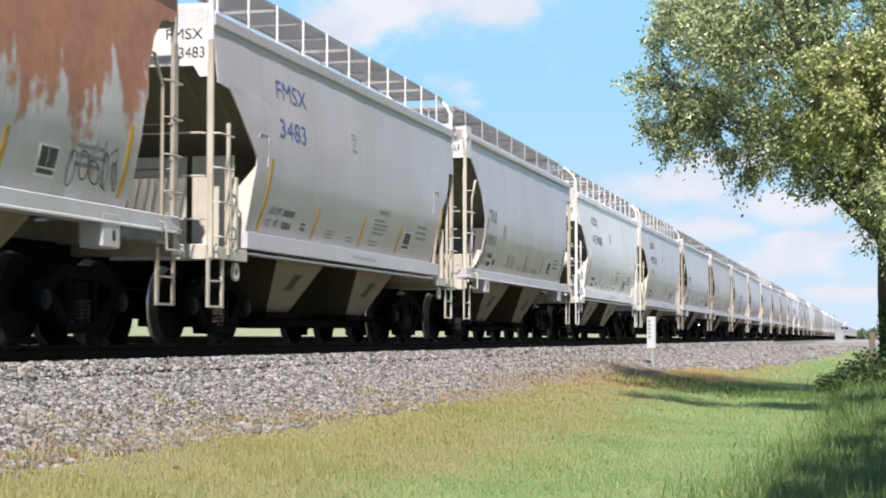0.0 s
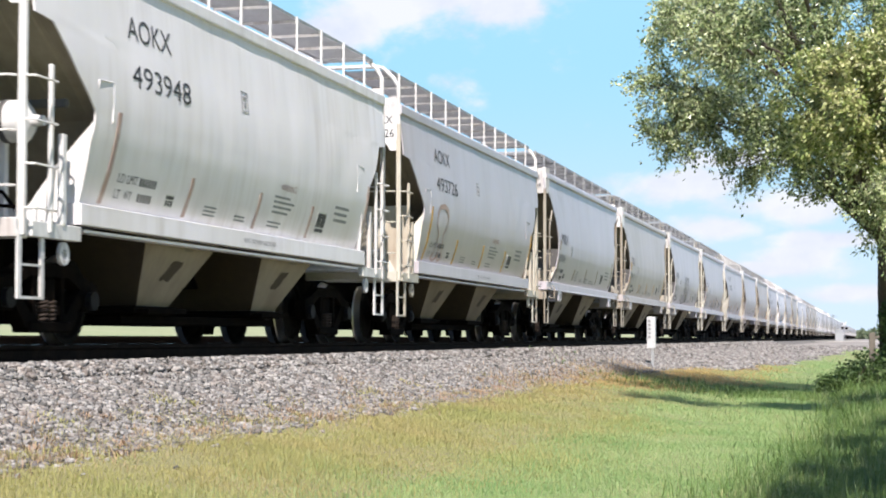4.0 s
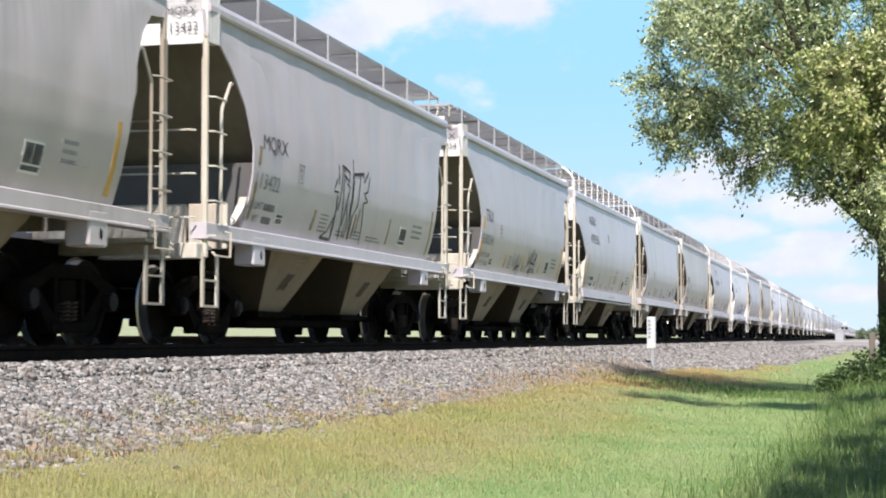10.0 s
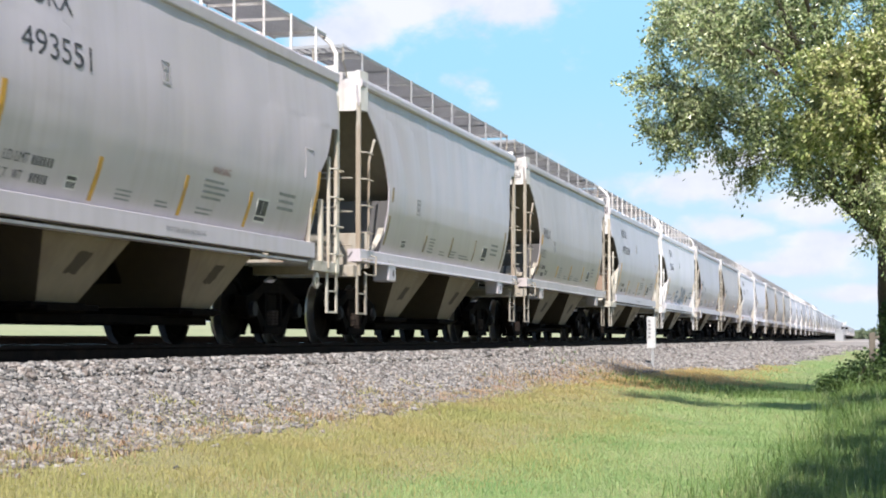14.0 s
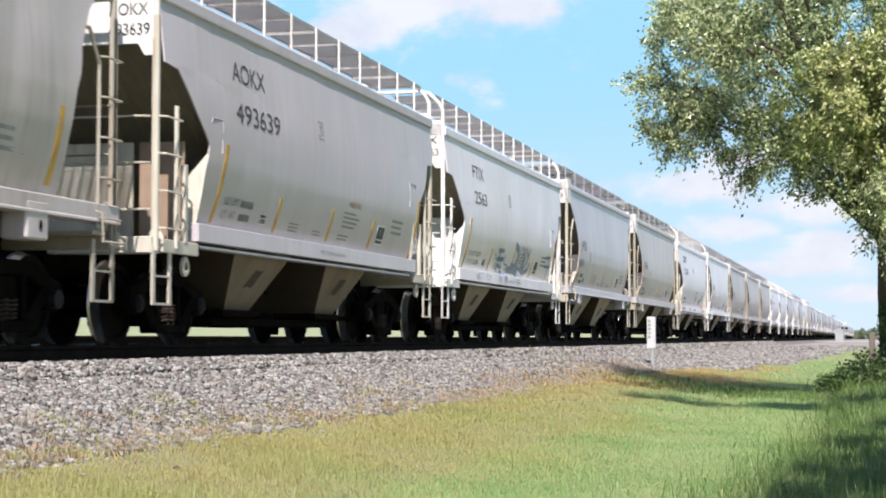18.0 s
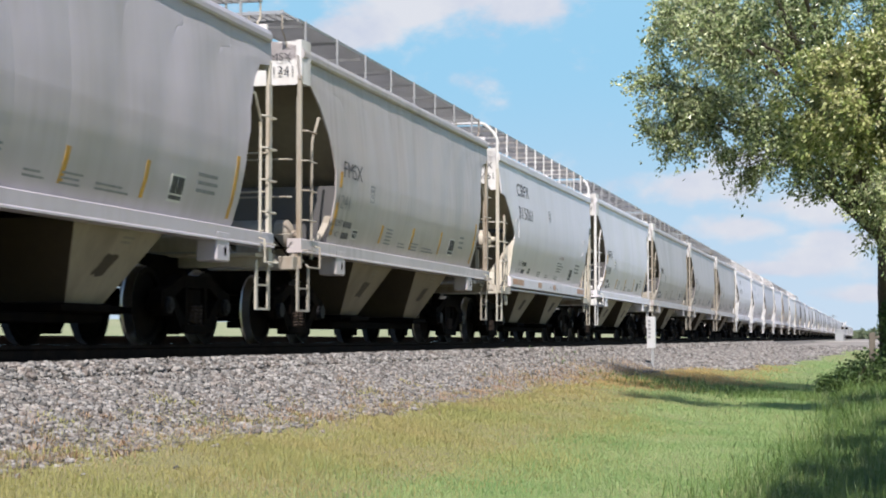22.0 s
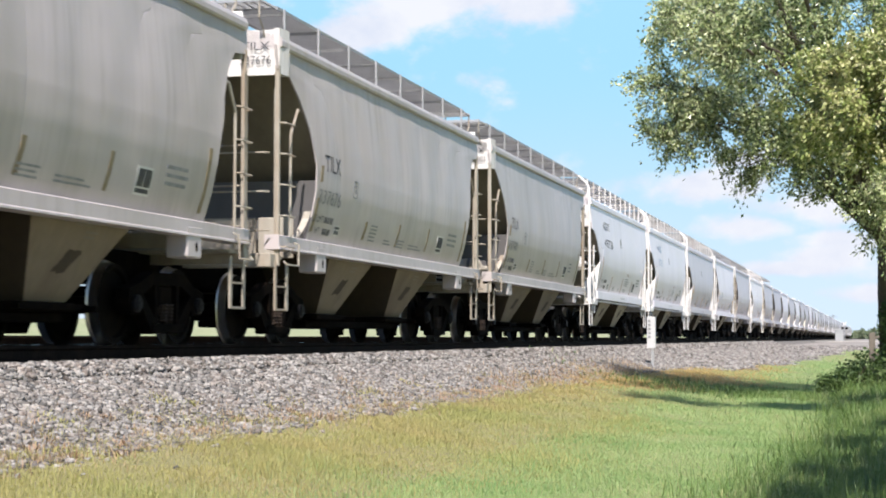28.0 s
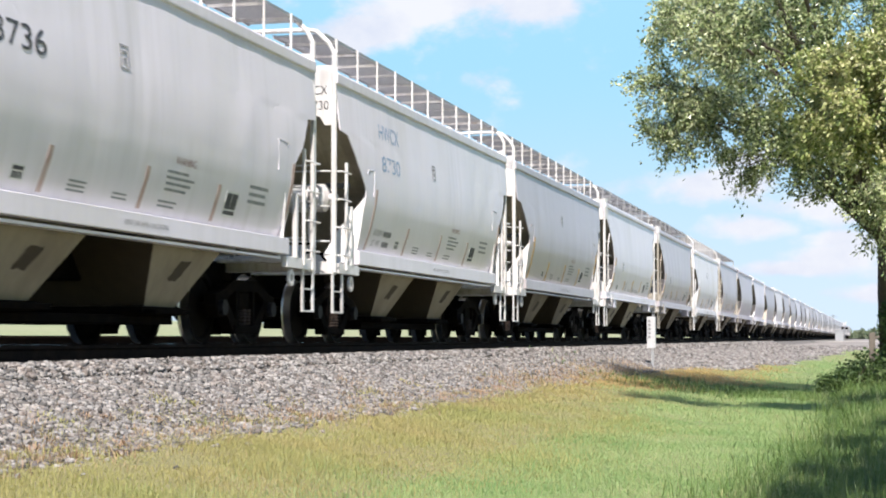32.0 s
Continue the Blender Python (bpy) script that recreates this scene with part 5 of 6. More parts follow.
            for x in (-1.32, -0.85, 0.85, 1.32):
                put("hanger", hanger, FRAME, flip @ pose(x, 0, 0))


def text_mesh(words, kind, y0, z0, width, height):
    """Lettering laid on the curved side sheet."""
    cu = bpy.data.curves.new("lettering", "FONT")
    cu.body, cu.size = words, 1.0
    ob = bpy.data.objects.new("lettering", cu)
    me = bpy.data.meshes.new_from_object(ob)
    bpy.data.objects.remove(ob)
    co = np.empty(len(me.vertices) * 3, np.float32)
    me.vertices.foreach_get("co", co)
    co = co.reshape(-1, 3)
    lo, hi = co.min(0), co.max(0)
    u = (co - lo) / np.maximum(hi - lo, 1e-6)
    if kind == "sill":
        out = np.stack([np.full(len(u), 1.560), y0 + u[:, 0] * width, z0 + u[:, 1] * height], 1)
    elif kind == "end":
        out = np.stack([y0 + u[:, 0] * width, np.full(len(u), -(END["round"] + 0.028 if z0 > 3.6 and height < 0.12 else HALF) - 0.006), z0 + u[:, 1] * height], 1)
    else:
        ys, zs = y0 + u[:, 0] * width, z0 + u[:, 1] * height
        out = np.stack([[hull_x(kind, a, b) + 0.006 for a, b in zip(ys, zs)], ys, zs], 1)
    me.vertices.foreach_set("co", out.astype(np.float32).ravel())
    me.update()
    return me


def patch(bm, kind, y0, y1, z0, z1, lift=0.005, lean=0.0):
    """A thin painted patch on the side sheet; lean shifts its top along the car."""
    k = max(2, int((z1 - z0) / 0.12) + 2)
    rows = []
    for j in range(k):
        z = z0 + (z1 - z0) * j / (k - 1)
        d = lean * j / (k - 1)
        rows.append([bm.verts.new((hull_x(kind, y, z) + h, y, z)) for y, h in ((y0 + d, lift), (y1 + d, lift), (y1 + d, lift - 0.004), (y0 + d, lift - 0.004))])
    for a, b in zip(rows, rows[1:]):
        for j in range(4):
            bm.faces.new((a[j], a[(j + 1) % 4], b[(j + 1) % 4], b[j]))
    bm.faces.new(rows[0]), bm.faces.new(rows[-1])
    return bm


def lines(bm, kind, y0, y1, z_top, n, step, rng):
    for k in range(n):
        end = y1 - (y1 - y0) * rng.uniform(0, 0.25)
        patch(bm, kind, y0, end, z_top - k * step - step * 0.45, z_top - k * step)
    return bm


def stencils(car, kind, round_kind, rear):
    """Placards, reflector stripes and blocks of small lettering that stay unread, on both sides."""
    rng = random.Random(5)
    made = []

    def mark(name, bm, mat, label=""):
        made.append(part(name, bm, mat, car, label))

    P = [(-4.13, 1.42, 2.34, 0.10), (-1.98, 1.43, 1.87, 0.05), (0.25, 1.44, 1.89, 0.04), (2.31, 1.44, 1.87, 0.03), (4.5, 1.42, 2.2, 0.06)]
    if round_kind:
        P = [(-4.25, 1.54, 2.0, 0.02), (-4.20, 2.22, 2.45, 0.02), (-1.82, 1.55, 1.83, 0.03), (0.05, 1.54, 1.9, 0.03), (1.9, 1.55, 1.95, 0.03), (4.2, 1.5, 2.1, 0.02)]
    for y, z0, z1, d in P:
        y += 0.25 if y > 4 else 0
        mark("reflector_stripe", patch(bm_new(), kind, y - 0.045, y + 0.045, z0, z1 + (0.15 if y > 4 else 0), lean=d), YELLOW, "yellow reflector stripe")
    px, pz = (2.57, 1.52) if not round_kind else (2.56, 1.57)
    mark("placard", patch(bm_new(), kind, px, px + 0.40, pz, pz + 0.30), PLATE, "white-edged dark placard")
    bm = patch(bm_new(), kind, px + 0.03, px + 0.18, pz + 0.09, pz + 0.275, 0.008)
    patch(bm, kind, px + 0.20, px + 0.37, pz + 0.09, pz + 0.275, 0.008)
    patch(bm, kind, px + 0.03, px + 0.37, pz + 0.025, pz + 0.07, 0.008)
    mark("placard_print", bm, INK)
    iy, iz = (-2.58, 1.50) if not round_kind else (-3.27, 1.54)
    bm = patch(bm_new(), kind, iy, iy + 0.24, iz, iz + 0.14)
    mark("inspection_mark", bm, PLATE)
    bm = patch(bm_new(), kind, iy + 0.02, iy + 0.22, iz + 0.09, iz + 0.125, 0.008)
    for k in range(3):
        patch(bm, kind, iy + 0.03 + 0.07 * k, iy + 0.075 + 0.07 * k, iz + 0.015, iz + 0.075, 0.008)
    mark("inspection_print", bm, INK)
    by, bz = (-0.56, 2.80) if not round_kind else (-2.70, 2.12)
    bm = bm_new()
    for a in ((by, by + 0.02, bz, bz + 0.25), (by + 0.20, by + 0.22, bz, bz + 0.25), (by, by + 0.22, bz, bz + 0.015), (by, by + 0.22, bz + 0.235, bz + 0.25), (by + 0.08, by + 0.15, bz + 0.06, bz + 0.12), (by + 0.05, by + 0.17, bz + 0.16, bz + 0.19)):
        patch(bm, kind, *a)
    mark("plate_code_box", bm, FADED)
    bm = bm_new()
    if round_kind:
        lines(bm, kind, -1.55, -1.10, 1.80, 5, 0.055, rng)
        lines(bm, kind, -0.70, -0.28, 1.62, 2, 0.05, rng), lines(bm, kind, 0.04, 0.55, 1.66, 3, 0.05, rng)
        lines(bm, kind, 0.8, 1.6, 1.62, 2, 0.05, rng), lines(bm, kind, 3.3, 3.95, 1.95, 3, 0.09, rng)
    else:
        lines(bm, kind, -1.44, -0.98, 1.60, 3, 0.045, rng), lines(bm, kind, -0.43, 0.0, 1.56, 2, 0.045, rng)
        lines(bm, kind, 0.78, 1.55, 1.90, 4, 0.065, rng), lines(bm, kind, 0.72, 1.3, 1.57, 2, 0.05, rng)
        lines(bm, kind, 3.3, 3.95, 1.95, 3, 0.09, rng)
    mark("small_stencil", bm, FADED)
    made[-1]["kind"] = "stuff"
    if not round_kind:
        for words, k, y, z, w, h, mat in (("WARNING", kind, 0.96, 1.975, 0.56, 0.085, PINK), ("VENT CAR WHEN UNLOADING", "sill", -0.35, 1.235, 1.15, 0.055, FADED)):
            me = text_mesh(words, k, y, z, w, h)
            me.materials.append(mat)
            o = new("warning_lettering", me)
            o.parent = car
            made.append(o)
    for o in made:
        again(o, pose(0, 0, 0, 0, 0, 180))


A, B = "angled", "round"
# kind, paint, reporting mark, number, lettering, air gear leading
CARS = [(B, RUSTY, "", "", INK, 0), (A, GREY, "FMSX", "3483", BLUEINK, 0), (B, GREY, "TILX", "339557", INK, 0), (A, WHITE, "AOKX", "493948", INK, 1), (A, GREY, "AOKX", "493726", INK, 0),
        (B, GREY, "MBKX", "101604", INK, 0), (B, GRIMED, "TILX", "334917", INK, 1), (B, GREY, "MQRX", "113422", INK, 0), (B, GREY, "TILX", "330254", INK, 0), (A, GREY, "AOKX", "493551", INK, 1),
        (B, GREY, "", "", INK, 0), (B, GRIMED, "FMSX", "1083", INK, 1), (A, GREY, "AOKX", "493639", INK, 0), (A, PALE, "FTIX", "2563", INK, 0), (B, GREY, "HWCX", "8078", INK, 0),
        (B, GRIMED, "FMSX", "1241", INK, 1), (A, PALE, "CBFX", "315061", INK, 1), (B, PALE, "NAHX", "321588", INK, 1), (B, GRIMED, "MBKX", "614", INK, 0), (B, GRIMED, "TILX", "337676", INK, 0),
        (B, GRIMED, "TILX", "337481", INK, 1), (A, PALE, "AOKX", "493736", INK, 1), (A, PALE, "HWCX", "8730", PALEBLUE, 1)]
CARS += [((A, B, B, A, B, B, B)[k % 7], (GREY, PALE, GREY, WHITE, GREY)[k % 5], "", "", INK, k % 3 == 0) for k in range(46)]

LABELS = {GRIMED: "grime-streaked grey two-bay covered hopper car rolling on the rails", GREY: "grey two-bay covered hopper car rolling on the rails", PALE: "pale grey two-bay covered hopper car rolling on the rails", WHITE: "off-white two-bay covered hopper car rolling on the rails", RUSTY: "grey covered hopper car with rust-streaked upper sides"}
train, protos = [], {}


LOADS = {"330254": ("232600", "53400"), "2563": ("232700", "53300")}


SPREAD = {"315061": (-0.38, 1.2)}       # cars lettered larger, and nearer the end, than the rest


def letter(car, kind, mark, number, ink):
    """Mark and number on both sides and both ends."""
    wide = {"1": 0.11, "M": 0.25, "I": 0.09}

    def span(words, size):
        return sum(wide.get(c, 0.2) for c in words) * size

    if kind == A:
        spots = [(mark, -3.80, 3.14, span(mark, 1.38), 0.235, ink, "reporting_mark"), (number, -3.74, 2.65, span(number, 1.25), 0.235, ink, "car_number")]
        ends = [(mark, 1.42 - 0.48, 3.56, 0.46, 0.13), (number, 1.42 - 0.08 * len(number), 3.34, 0.08 * len(number), 0.13)]
    else:
        spots = [(mark, -4.10, 2.38, span(mark, 1.08), 0.225, ink, "reporting_mark"), (number, -4.25, 1.93, span(number, 0.83), 0.19, FADED, "car_number")]
        ends = [(mark, 1.42 - 0.40, 3.80, 0.38, 0.11), (number, 1.42 - 0.07 * len(number), 3.62, 0.07 * len(number), 0.11)]
    shift, grow = SPREAD.get(number, (0.0, 1.04))
    spots = [(w, y + shift, z, wd * grow, h * (1 + (grow - 1) * 0.6), m, nm) for w, y, z, wd, h, m, nm in spots]
    low = 1.66 if kind == A else 1.68
    y = -3.86 if kind == A else -4.36
    spots += [("LD LMT", y, low, 0.48, 0.09, STENCIL, "load_stencil"), ("LT", y, low - 0.16, 0.14, 0.09, STENCIL, "load_stencil"), ("WT", y + 0.24, low - 0.16, 0.18, 0.09, STENCIL, "load_stencil")]
    if number in LOADS:
        spots += [(w, y + 0.54, low - 0.16 * k, 0.42 - 0.05 * k, 0.09, STENCIL, "load_figure") for k, w in enumerate(LOADS[number])]
    else:
        bm = bm_new()
        for k in range(6):
            patch(bm, kind, y + 0.54 + 0.072 * k, y + 0.54 + 0.072 * k + 0.045, low, low + 0.085)
            if k < 5:
                patch(bm, kind, y + 0.58 + 0.072 * k, y + 0.58 + 0.072 * k + 0.045, low - 0.16, low - 0.075)
        again(tagged(part("load_figure", bm, STENCIL, car), kind="stuff"), pose(0, 0, 0, 0, 0, 180))
    for words, y0, z0, w, h, mat, name in spots:
        me = text_mesh(words, kind, y0, z0, w, h)
        me.materials.append(mat)
        for turn in (0, 180):
            o = new(name, me)
            o.parent, o.matrix_basis = car, pose(0, 0, 0, 0, 0, turn)
            if not name.startswith("load"):
                o["label"] = "painted lettering " + words
    for words, x0, z0, w, h in ends:
        me = text_mesh(words, "end", x0, z0, w, h)
        me.materials.append(INK)
        for turn in (0, 180):
            o = new("end_lettering", me)
            o.parent, o.matrix_basis = car, pose(0, 0, 0, 0, 0, turn)


def scrawl(car, kind, mat, name, strokes, turned):
    """Spray-painted strokes: lines of (y, z) places on the side towards the grass."""
    for width, line in strokes:
        bm = bm_new()
        fine = [line[0]]
        for (y0, z0), (y1, z1) in zip(line, line[1:]):
            m = max(1, int(math.hypot(y1 - y0, z1 - z0) / 0.1))
            fine += [(y0 + (y1 - y0) * j / m, z0 + (z1 - z0) * j / m) for j in range(1, m + 1)]
        edge = []
        for j, (y, z) in enumerate(fine):
            (y0, z0), (y1, z1) = fine[max(j - 1, 0)], fine[min(j + 1, len(fine) - 1)]
            d = math.hypot(y1 - y0, z1 - z0) or 1
            ny, nz = -(z1 - z0) / d * width / 2, (y1 - y0) / d * width / 2
            edge.append([bm.verts.new((max(hull_x(kind, p, q) if q > 1.4 else 0, 1.56 if q < 1.4 else 0) + 0.007, p, q)) for p, q in ((y + ny, z + nz), (y - ny, z - nz))])
        for p, q in zip(edge, edge[1:]):
            bm.faces.new((p[0], q[0], q[1], p[1]))
        # a car that runs the other way about carries its strokes on the other flank
        part(name, bm, mat, car).matrix_basis = pose(0, 0, 0, 0, 0, 180 if turned else 0)


# the coat on ladders, sills and end gear, and the state of the reflector stripes, car by car
COATS = {0: FRAME_TAN, 1: FRAME, 2: FRAME, 3: FRAME_WHITE, 4: FRAME, 5: FRAME_TAN, 6: FRAME_TAN, 7: FRAME, 8: FRAME, 9: FRAME, 10: FRAME_TAN, 11: FRAME_TAN, 12: FRAME, 13: FRAME_WHITE, 14: FRAME, 15: FRAME_TAN, 16: FRAME, 17: FRAME_WHITE, 18: FRAME_TAN, 19: FRAME_TAN, 20: FRAME_TAN, 21: FRAME_WHITE, 22: FRAME_WHITE}
STRIPES = {2: OLDYELLOW, 3: OLDPINK, 5: OLDYELLOW, 7: OLDYELLOW, 10: OLDYELLOW, 16: None, 18: OLDYELLOW, 19: OLDYELLOW, 20: OLDYELLOW, 21: OLDPINK, 22: OLDPINK}


def dress(car, n, paint):
    """Give this car its own coat of frame paint and its own reflector stripes."""
    coat = COATS.get(n, (FRAME, FRAME_TAN, FRAME_WHITE)[n % 3] if paint in (GREY, GRIMED) else FRAME_WHITE)
    stripe = STRIPES.get(n, YELLOW)
    for o in list(car.children_recursive):
        if o.type != "MESH":
            continue
        if o.name.startswith("reflector_stripe"):
            if stripe is None:
                bpy.data.objects.remove(o)
                continue
            swap = stripe
        elif o.name.startswith(("end_sheet", "corner_cover")):
            swap = FRAME_WHITE
        elif o.name.startswith("side_bulkhead") and n == 12:
            swap = FRAME_BROWN
        elif o.name.startswith(("end_arch", "stanchion")) and o.data.materials[0] is FRAME:
            swap = FRAME_WHITE
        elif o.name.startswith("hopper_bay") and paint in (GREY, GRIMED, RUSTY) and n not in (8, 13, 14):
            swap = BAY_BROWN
        # these cars' slopes swap tan for the brown that holds the roof's shade
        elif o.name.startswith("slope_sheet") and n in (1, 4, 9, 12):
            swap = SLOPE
        elif o.data.materials and o.data.materials[0] is FRAME:
            swap = coat
        else:
            continue
        slot = o.material_slots[0]
        if slot.link == "DATA":
            slot.link = "OBJECT"
        slot.material = swap


covers = {}
for n, (kind, paint, mark, number, ink, turned) in enumerate(CARS):
    near = n < 28
    key = (kind, paint.name, near, turned)
    if key not in protos:
        protos[key] = make_car(kind, paint, ("angular " if kind == A else "round-sided ") + LABELS[paint], near, -1 if turned else 1)
        car = protos[key]
        spare = [o for o in car.children_recursive]
        protos[key] = (car, spare)
    car, spare = protos[key]
    if n and any(c is car for c in train):
        # a fresh copy of the bare car, without what was lettered on the first
        extra = [o for o in car.children_recursive if o not in spare]
        for o in extra:
            o.parent = None
        fresh = copy_thing(car, pose(0, 0, 0))
        for o in extra:
            o.parent = car
        car = fresh
    train.append(car)
    if near and kind == B:
        for side in (-1, 1):
            if side not in covers:
                bm = bm_new()
                v = [bm.verts.new((side * w, y, z)) for z in (3.49, 4.085) for w, y in ((1.46, -5.765), (1.535, -5.765), (1.565, -5.46), (1.46, -5.46))]
                for f in ((0, 1, 2, 3), (4, 5, 6, 7), (0, 1, 5, 4), (1, 2, 6, 5), (2, 3, 7, 6), (3, 0, 4, 7)):
                    bm.faces.new([v[j] for j in f])
                covers[side] = part("corner_cover", bm, FRAME, car)
                o = covers[side]
            else:
                o = again(covers[side], pose(0, 0, 0), car)
            o.matrix_basis = pose(0, 0, 0, 0, 0, 180 if turned else 0)
    if mark:
        letter(car, kind, mark, number, ink)

for n, car in enumerate(train):
    dress(car, n, CARS[n][1])

scrawl(train[7], B, DARKSPRAY, "spray_stroke", [(0.034, [(-0.94, 2.53), (-0.91, 2.25)]), (0.034, [(-1.01, 2.33), (-1.11, 2.14), (-0.93, 2.15), (-0.87, 1.45)]), (0.034, [(-0.76, 2.54), (-0.83, 1.89)]), (0.034, [(-0.76, 2.54), (-0.43, 2.47), (-0.45, 2.33), (-0.69, 2.41)]), (0.034, [(-0.68, 2.53), (-0.69, 2.23), (-0.55, 1.49)]), (0.034, [(-0.54, 2.3), (-0.38, 2.25), (-0.49, 2.03), (-0.53, 1.69)]), (0.034, [(-0.46, 2.03), (-0.36, 1.82), (-0.38, 1.53)]), (0.034, [(-0.26, 2.68), (-0.25, 1.94), (-0.28, 1.52)])], 0)
scrawl(train[7], B, DARKSPRAY, "spray_stroke", [(0.034, [(-0.2, 2.49), (-0.21, 1.95), (-0.12, 1.53)]), (0.05, [(-0.2, 2.46), (0.28, 2.51)]), (0.034, [(0.11, 2.48), (0.07, 2.02), (-0.11, 1.84), (-0.08, 1.51)]), (0.034, [(0.28, 2.5), (0.28, 2.37), (0.49, 2.56)]), (0.034, [(0.56, 2.49), (0.47, 2.25), (0.3, 2.22), (0.53, 2.11), (0.32, 2.08), (0.37, 1.93), (0.52, 1.47)]), (0.045, [(-1.37, 1.48), (-0.92, 1.47)]), (0.034, [(-1.37, 1.48), (-1.12, 1.57), (-0.95, 1.79), (-0.87, 1.45)]), (0.034, [(0.22, 1.98), (0.17, 1.6)])], 0)
scrawl(train[8], B, DARKSPRAY, "spray_stroke", [(0.034, [(-1.0, 1.88), (-0.98, 1.6), (-0.83, 1.73), (-0.84, 1.62)]), (0.034, [(-0.73, 1.83), (-0.67, 1.63), (-0.54, 1.77)]), (0.034, [(-0.54, 1.89), (-0.5, 1.64)]), (0.05, [(-0.78, 1.52), (-0.5, 1.64), (-0.32, 1.62)]), (0.034, [(-0.18, 1.86), (-0.32, 1.62), (-0.3, 1.42)]), (0.034, [(-0.57, 1.63), (-0.51, 1.42)]), (0.034, [(0.52, 2.0), (0.51, 1.65)]), (0.034, [(0.63, 1.89), (0.58, 1.66), (0.87, 1.98)]), (0.034, [(1.01, 2.06), (0.84, 1.75), (1.21, 2.05)]), (0.034, [(1.36, 1.99), (1.15, 1.77), (1.45, 1.95)]), (0.05, [(0.76, 1.76), (1.29, 1.73)]), (0.034, [(1.36, 1.86), (1.37, 1.66), (1.3, 1.58), (1.08, 1.67)]), (0.034, [(0.69, 1.54), (0.93, 1.66), (1.01, 1.59), (0.78, 1.52)]), (0.04, [(0.82, 1.72), (1.01, 1.54), (0.91, 1.44)])], 0)
scrawl(train[13], A, SPRAY, "spray_stroke", [(0.09, [(-1.25, 1.87), (-0.77, 1.88)]), (0.09, [(-1.35, 1.69), (-0.71, 1.71)]), (0.07, [(-1.2, 1.57), (-0.75, 1.53)]), (0.05, [(-1.15, 1.85), (-1.18, 1.43)]), (0.05, [(-0.96, 1.67), (-0.6, 1.28)]), (0.03, [(-1.59, 1.81), (-1.42, 1.67)]), (0.03, [(-1.64, 1.79), (-1.53, 1.67)]), (0.03, [(-0.58, 1.81), (-0.64, 1.62), (-0.22, 1.6)]), (0.07, [(3.83, 1.94), (4.38, 1.96)]), (0.07, [(3.72, 1.74), (4.46, 1.75)]), (0.06, [(4.17, 2.02), (4.27, 1.46)])], 0)
scrawl(train[13], A, GREYSPRAY, "spray_stroke", [(0.16, [(0.31, 2.06), (0.58, 1.98), (0.7, 1.84), (0.58, 1.68), (0.49, 1.55), (0.95, 1.47), (1.3, 1.6), (1.37, 1.8), (1.22, 1.95)]), (0.12, [(0.09, 1.62), (0.63, 1.60), (1.17, 1.52), (1.65, 1.52), (1.96, 1.6), (1.98, 1.75)]), (0.14, [(-0.23, 1.52), (0.34, 1.52), (0.88, 1.50)]), (0.1, [(1.59, 1.97), (1.78, 1.84), (1.59, 1.67), (1.22, 1.49)])], 0)
curl = lambda y, z, w, h, k: [(y + w * j / k + 0.05 * math.sin(j * 2.1), z + h * math.sin(j * 1.3 + y)) for j in range(k + 1)]
scrawl(train[13], A, PALESPRAY, "spray_stroke", [(0.03, curl(y, 1.28, 0.45, 0.055, 9)) for y in (-3.4, -2.6, -1.5, -0.9, 0.4)], 0)
scrawl(train[4], A, OLDPINK, "spray_stroke", [(0.09, [(-3.62, 2.22), (-3.5, 2.36), (-3.2, 2.4), (-2.95, 2.34), (-2.88, 2.2)]), (0.05, [(-3.62, 2.22), (-3.6, 2.05), (-3.4, 1.9), (-3.5, 1.55), (-3.65, 1.48), (-3.4, 1.43), (-3.15, 1.55)]), (0.05, [(-2.88, 2.2), (-2.92, 2.05), (-3.1, 1.9), (-3.0, 1.6), (-2.85, 1.5), (-3.1, 1.44), (-3.3, 1.75)])], 0)
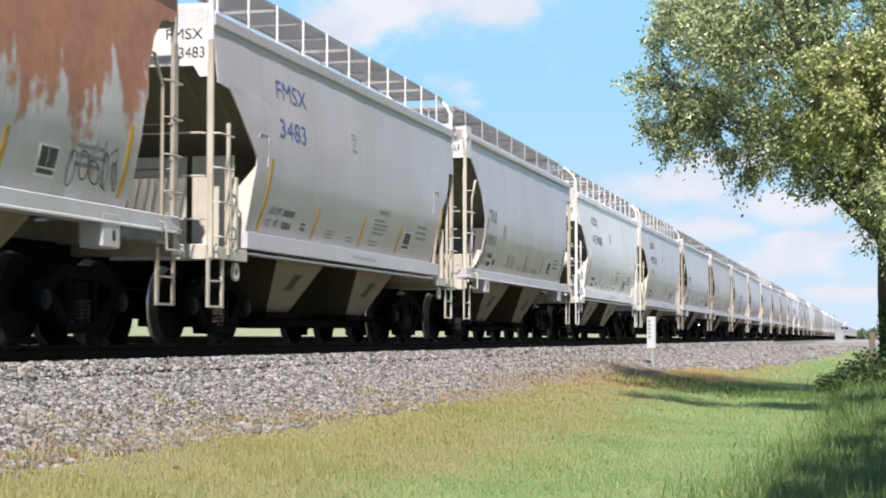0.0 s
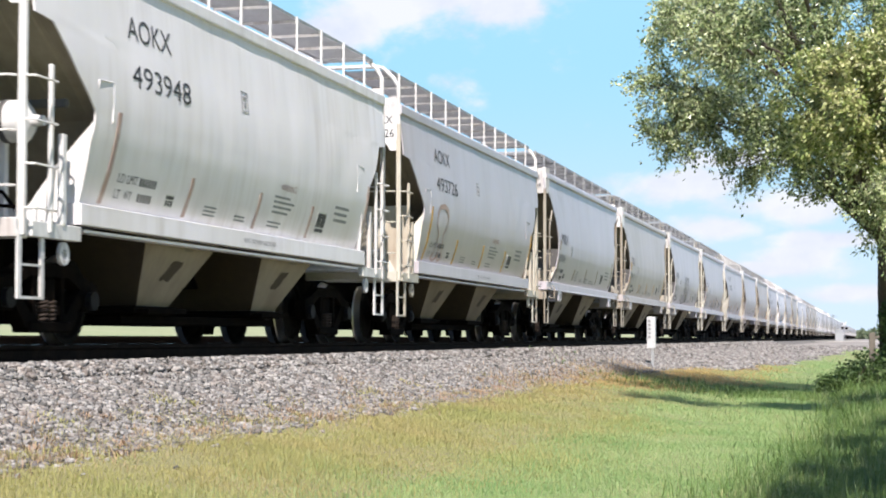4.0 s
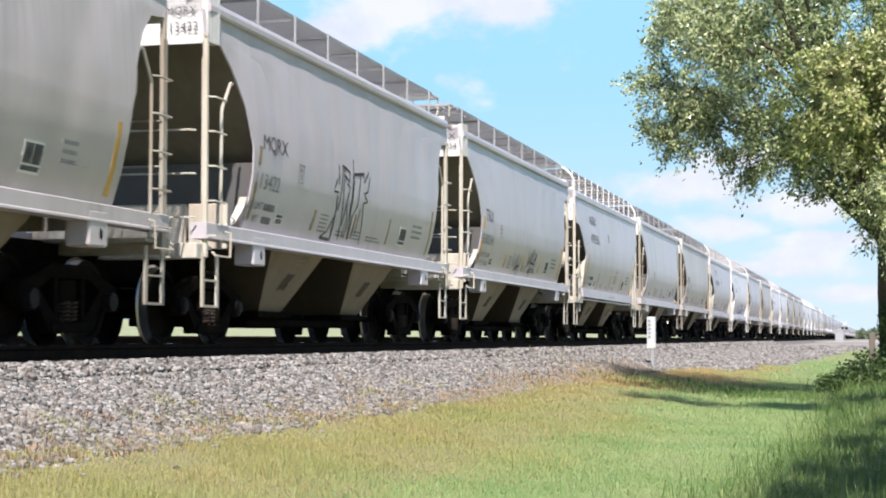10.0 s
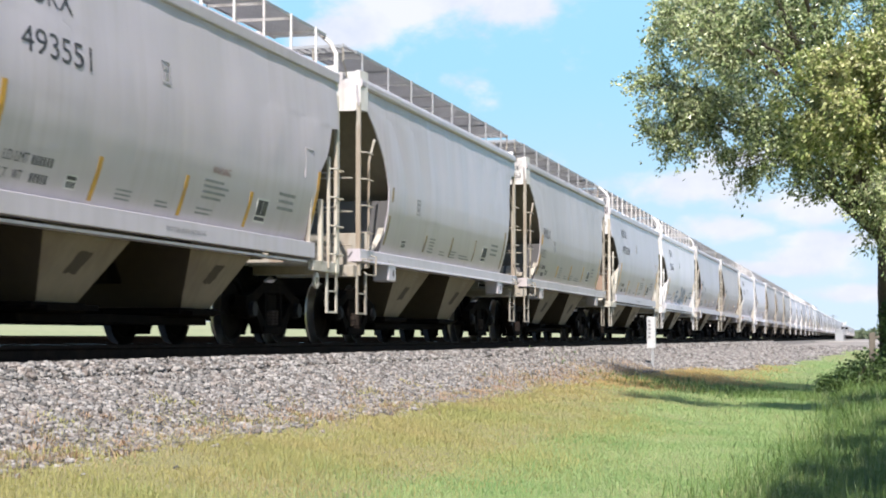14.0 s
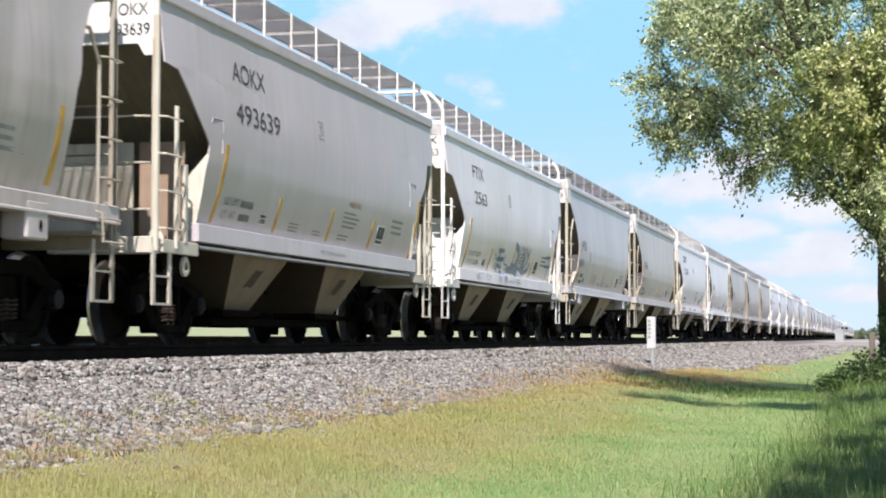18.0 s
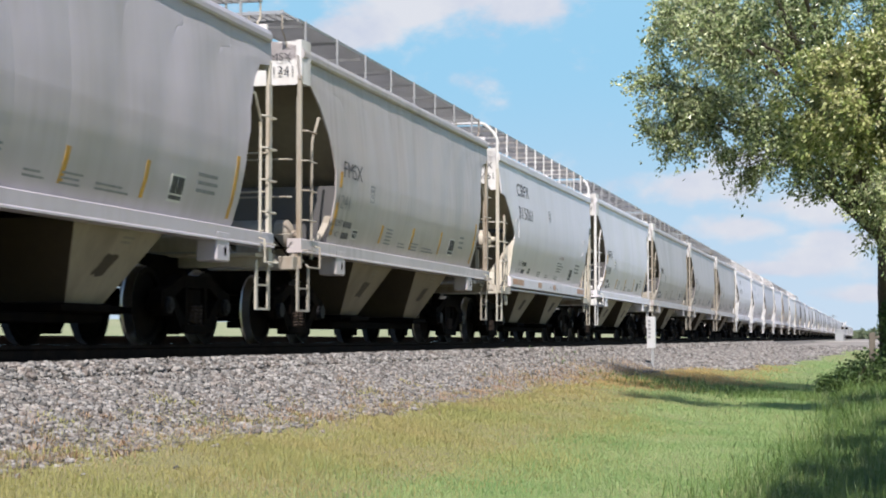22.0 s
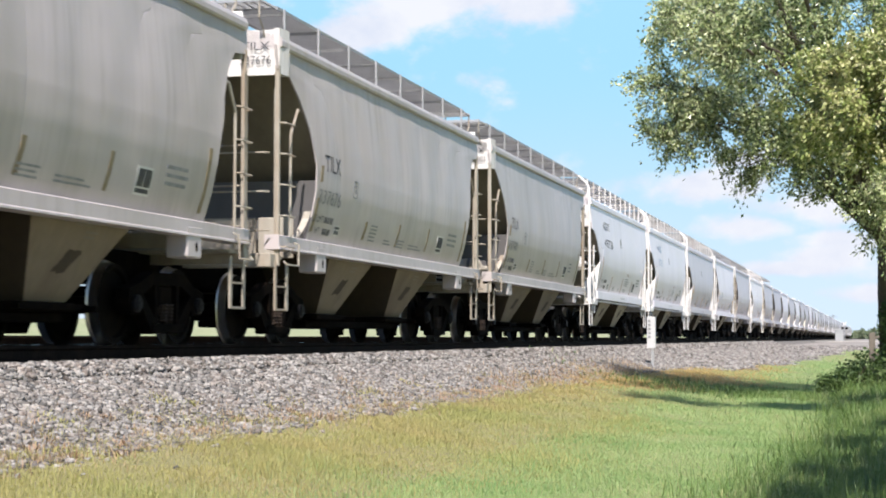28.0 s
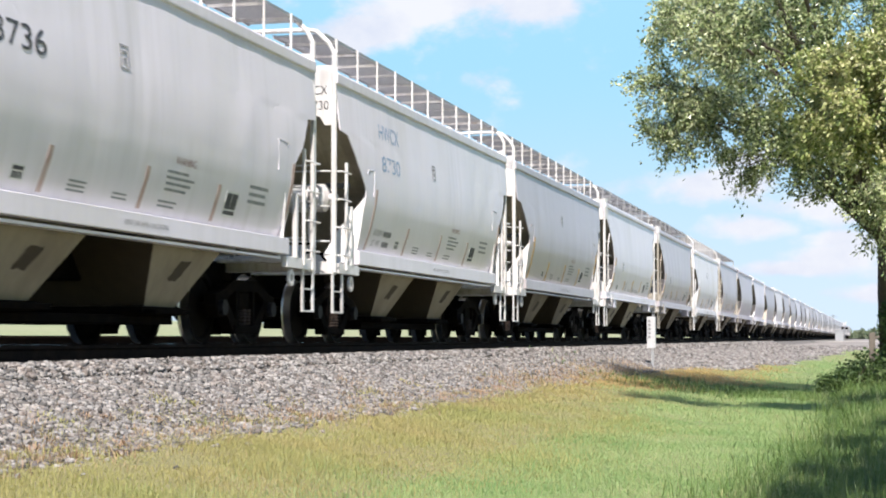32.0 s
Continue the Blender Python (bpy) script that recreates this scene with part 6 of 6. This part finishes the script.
loop = lambda y, z, r, h, k: [(y + 0.05 * j / k + r * math.sin(2 * math.pi * j / k * 1.2 + y), z + h * math.cos(2 * math.pi * j / k * 1.2)) for j in range(k + 1)]
scrawl(train[0], B, STENCIL, "spray_stroke", [(0.016, loop(3.25 + 0.24 * k, 1.70 + 0.05 * (k % 2), 0.07 + 0.03 * (k % 3), 0.17 - 0.03 * (k % 3), 14)) for k in range(5)] + [(0.016, [(3.9, 2.02), (3.95, 1.6), (4.1, 1.55)]), (0.016, [(4.05, 1.9), (4.2, 1.98), (4.25, 1.62)])], 0)
scrawl(train[13], A, PALESPRAY, "spray_stroke", [(0.04, loop(0.45 + 0.42 * k, 1.82, 0.26 - 0.04 * (k % 2), 0.24, 18)) for k in range(4)], 0)
for y0, y1 in ((-4.6, -3.4), (-1.7, -1.3), (0.2, 0.5), (3.6, 4.6)):
    part("orange_patch", box(bm_new(), 1.556, 1.560, y0, y1, 1.22, 1.34), ORANGE, train[16]).matrix_basis = pose(0, 0, 0, 0, 0, 180 if CARS[16][5] else 0)


# ---- keys ----
def motions():
    walk(clouds, [(t, pose(2.2 * t, 3000, 0)) for t in (0, 8, 16, 24, 32)])
    times = [2 * k for k in range(17)]
    for n, car in enumerate(train):
        walk(car, [(t, pose(TRACK, car_y(n, t), 0, 0, 0, 180 if CARS[n][5] else 0)) for t in times])
    # one roll for all leading wheelsets, one for all trailing ones
    shared = {}
    for n, car in enumerate(train):
        turn = -1 if CARS[n][5] else 1
        for truck in car.children:
            if not truck.name.startswith("truck"):
                continue
            for w in truck.children:
                if not w.name.startswith("wheelset"):
                    continue
                y = round(w.matrix_basis.translation.y, 2)
                key = (y, turn)
                if key not in shared:
                    rows = [(k / 15, pose(0, y, WHEEL_R) @ Matrix.Rotation(turn * travelled(k / 15) / WHEEL_R, 4, "X")) for k in range(481)]
                    walk(w, rows)
                    shared[key] = w.animation_data
                else:
                    w.rotation_mode = "QUATERNION"
                    w.animation_data_create()
                    w.animation_data.action = shared[key].action
                    w.animation_data.action_slot = shared[key].action_slot


motions()
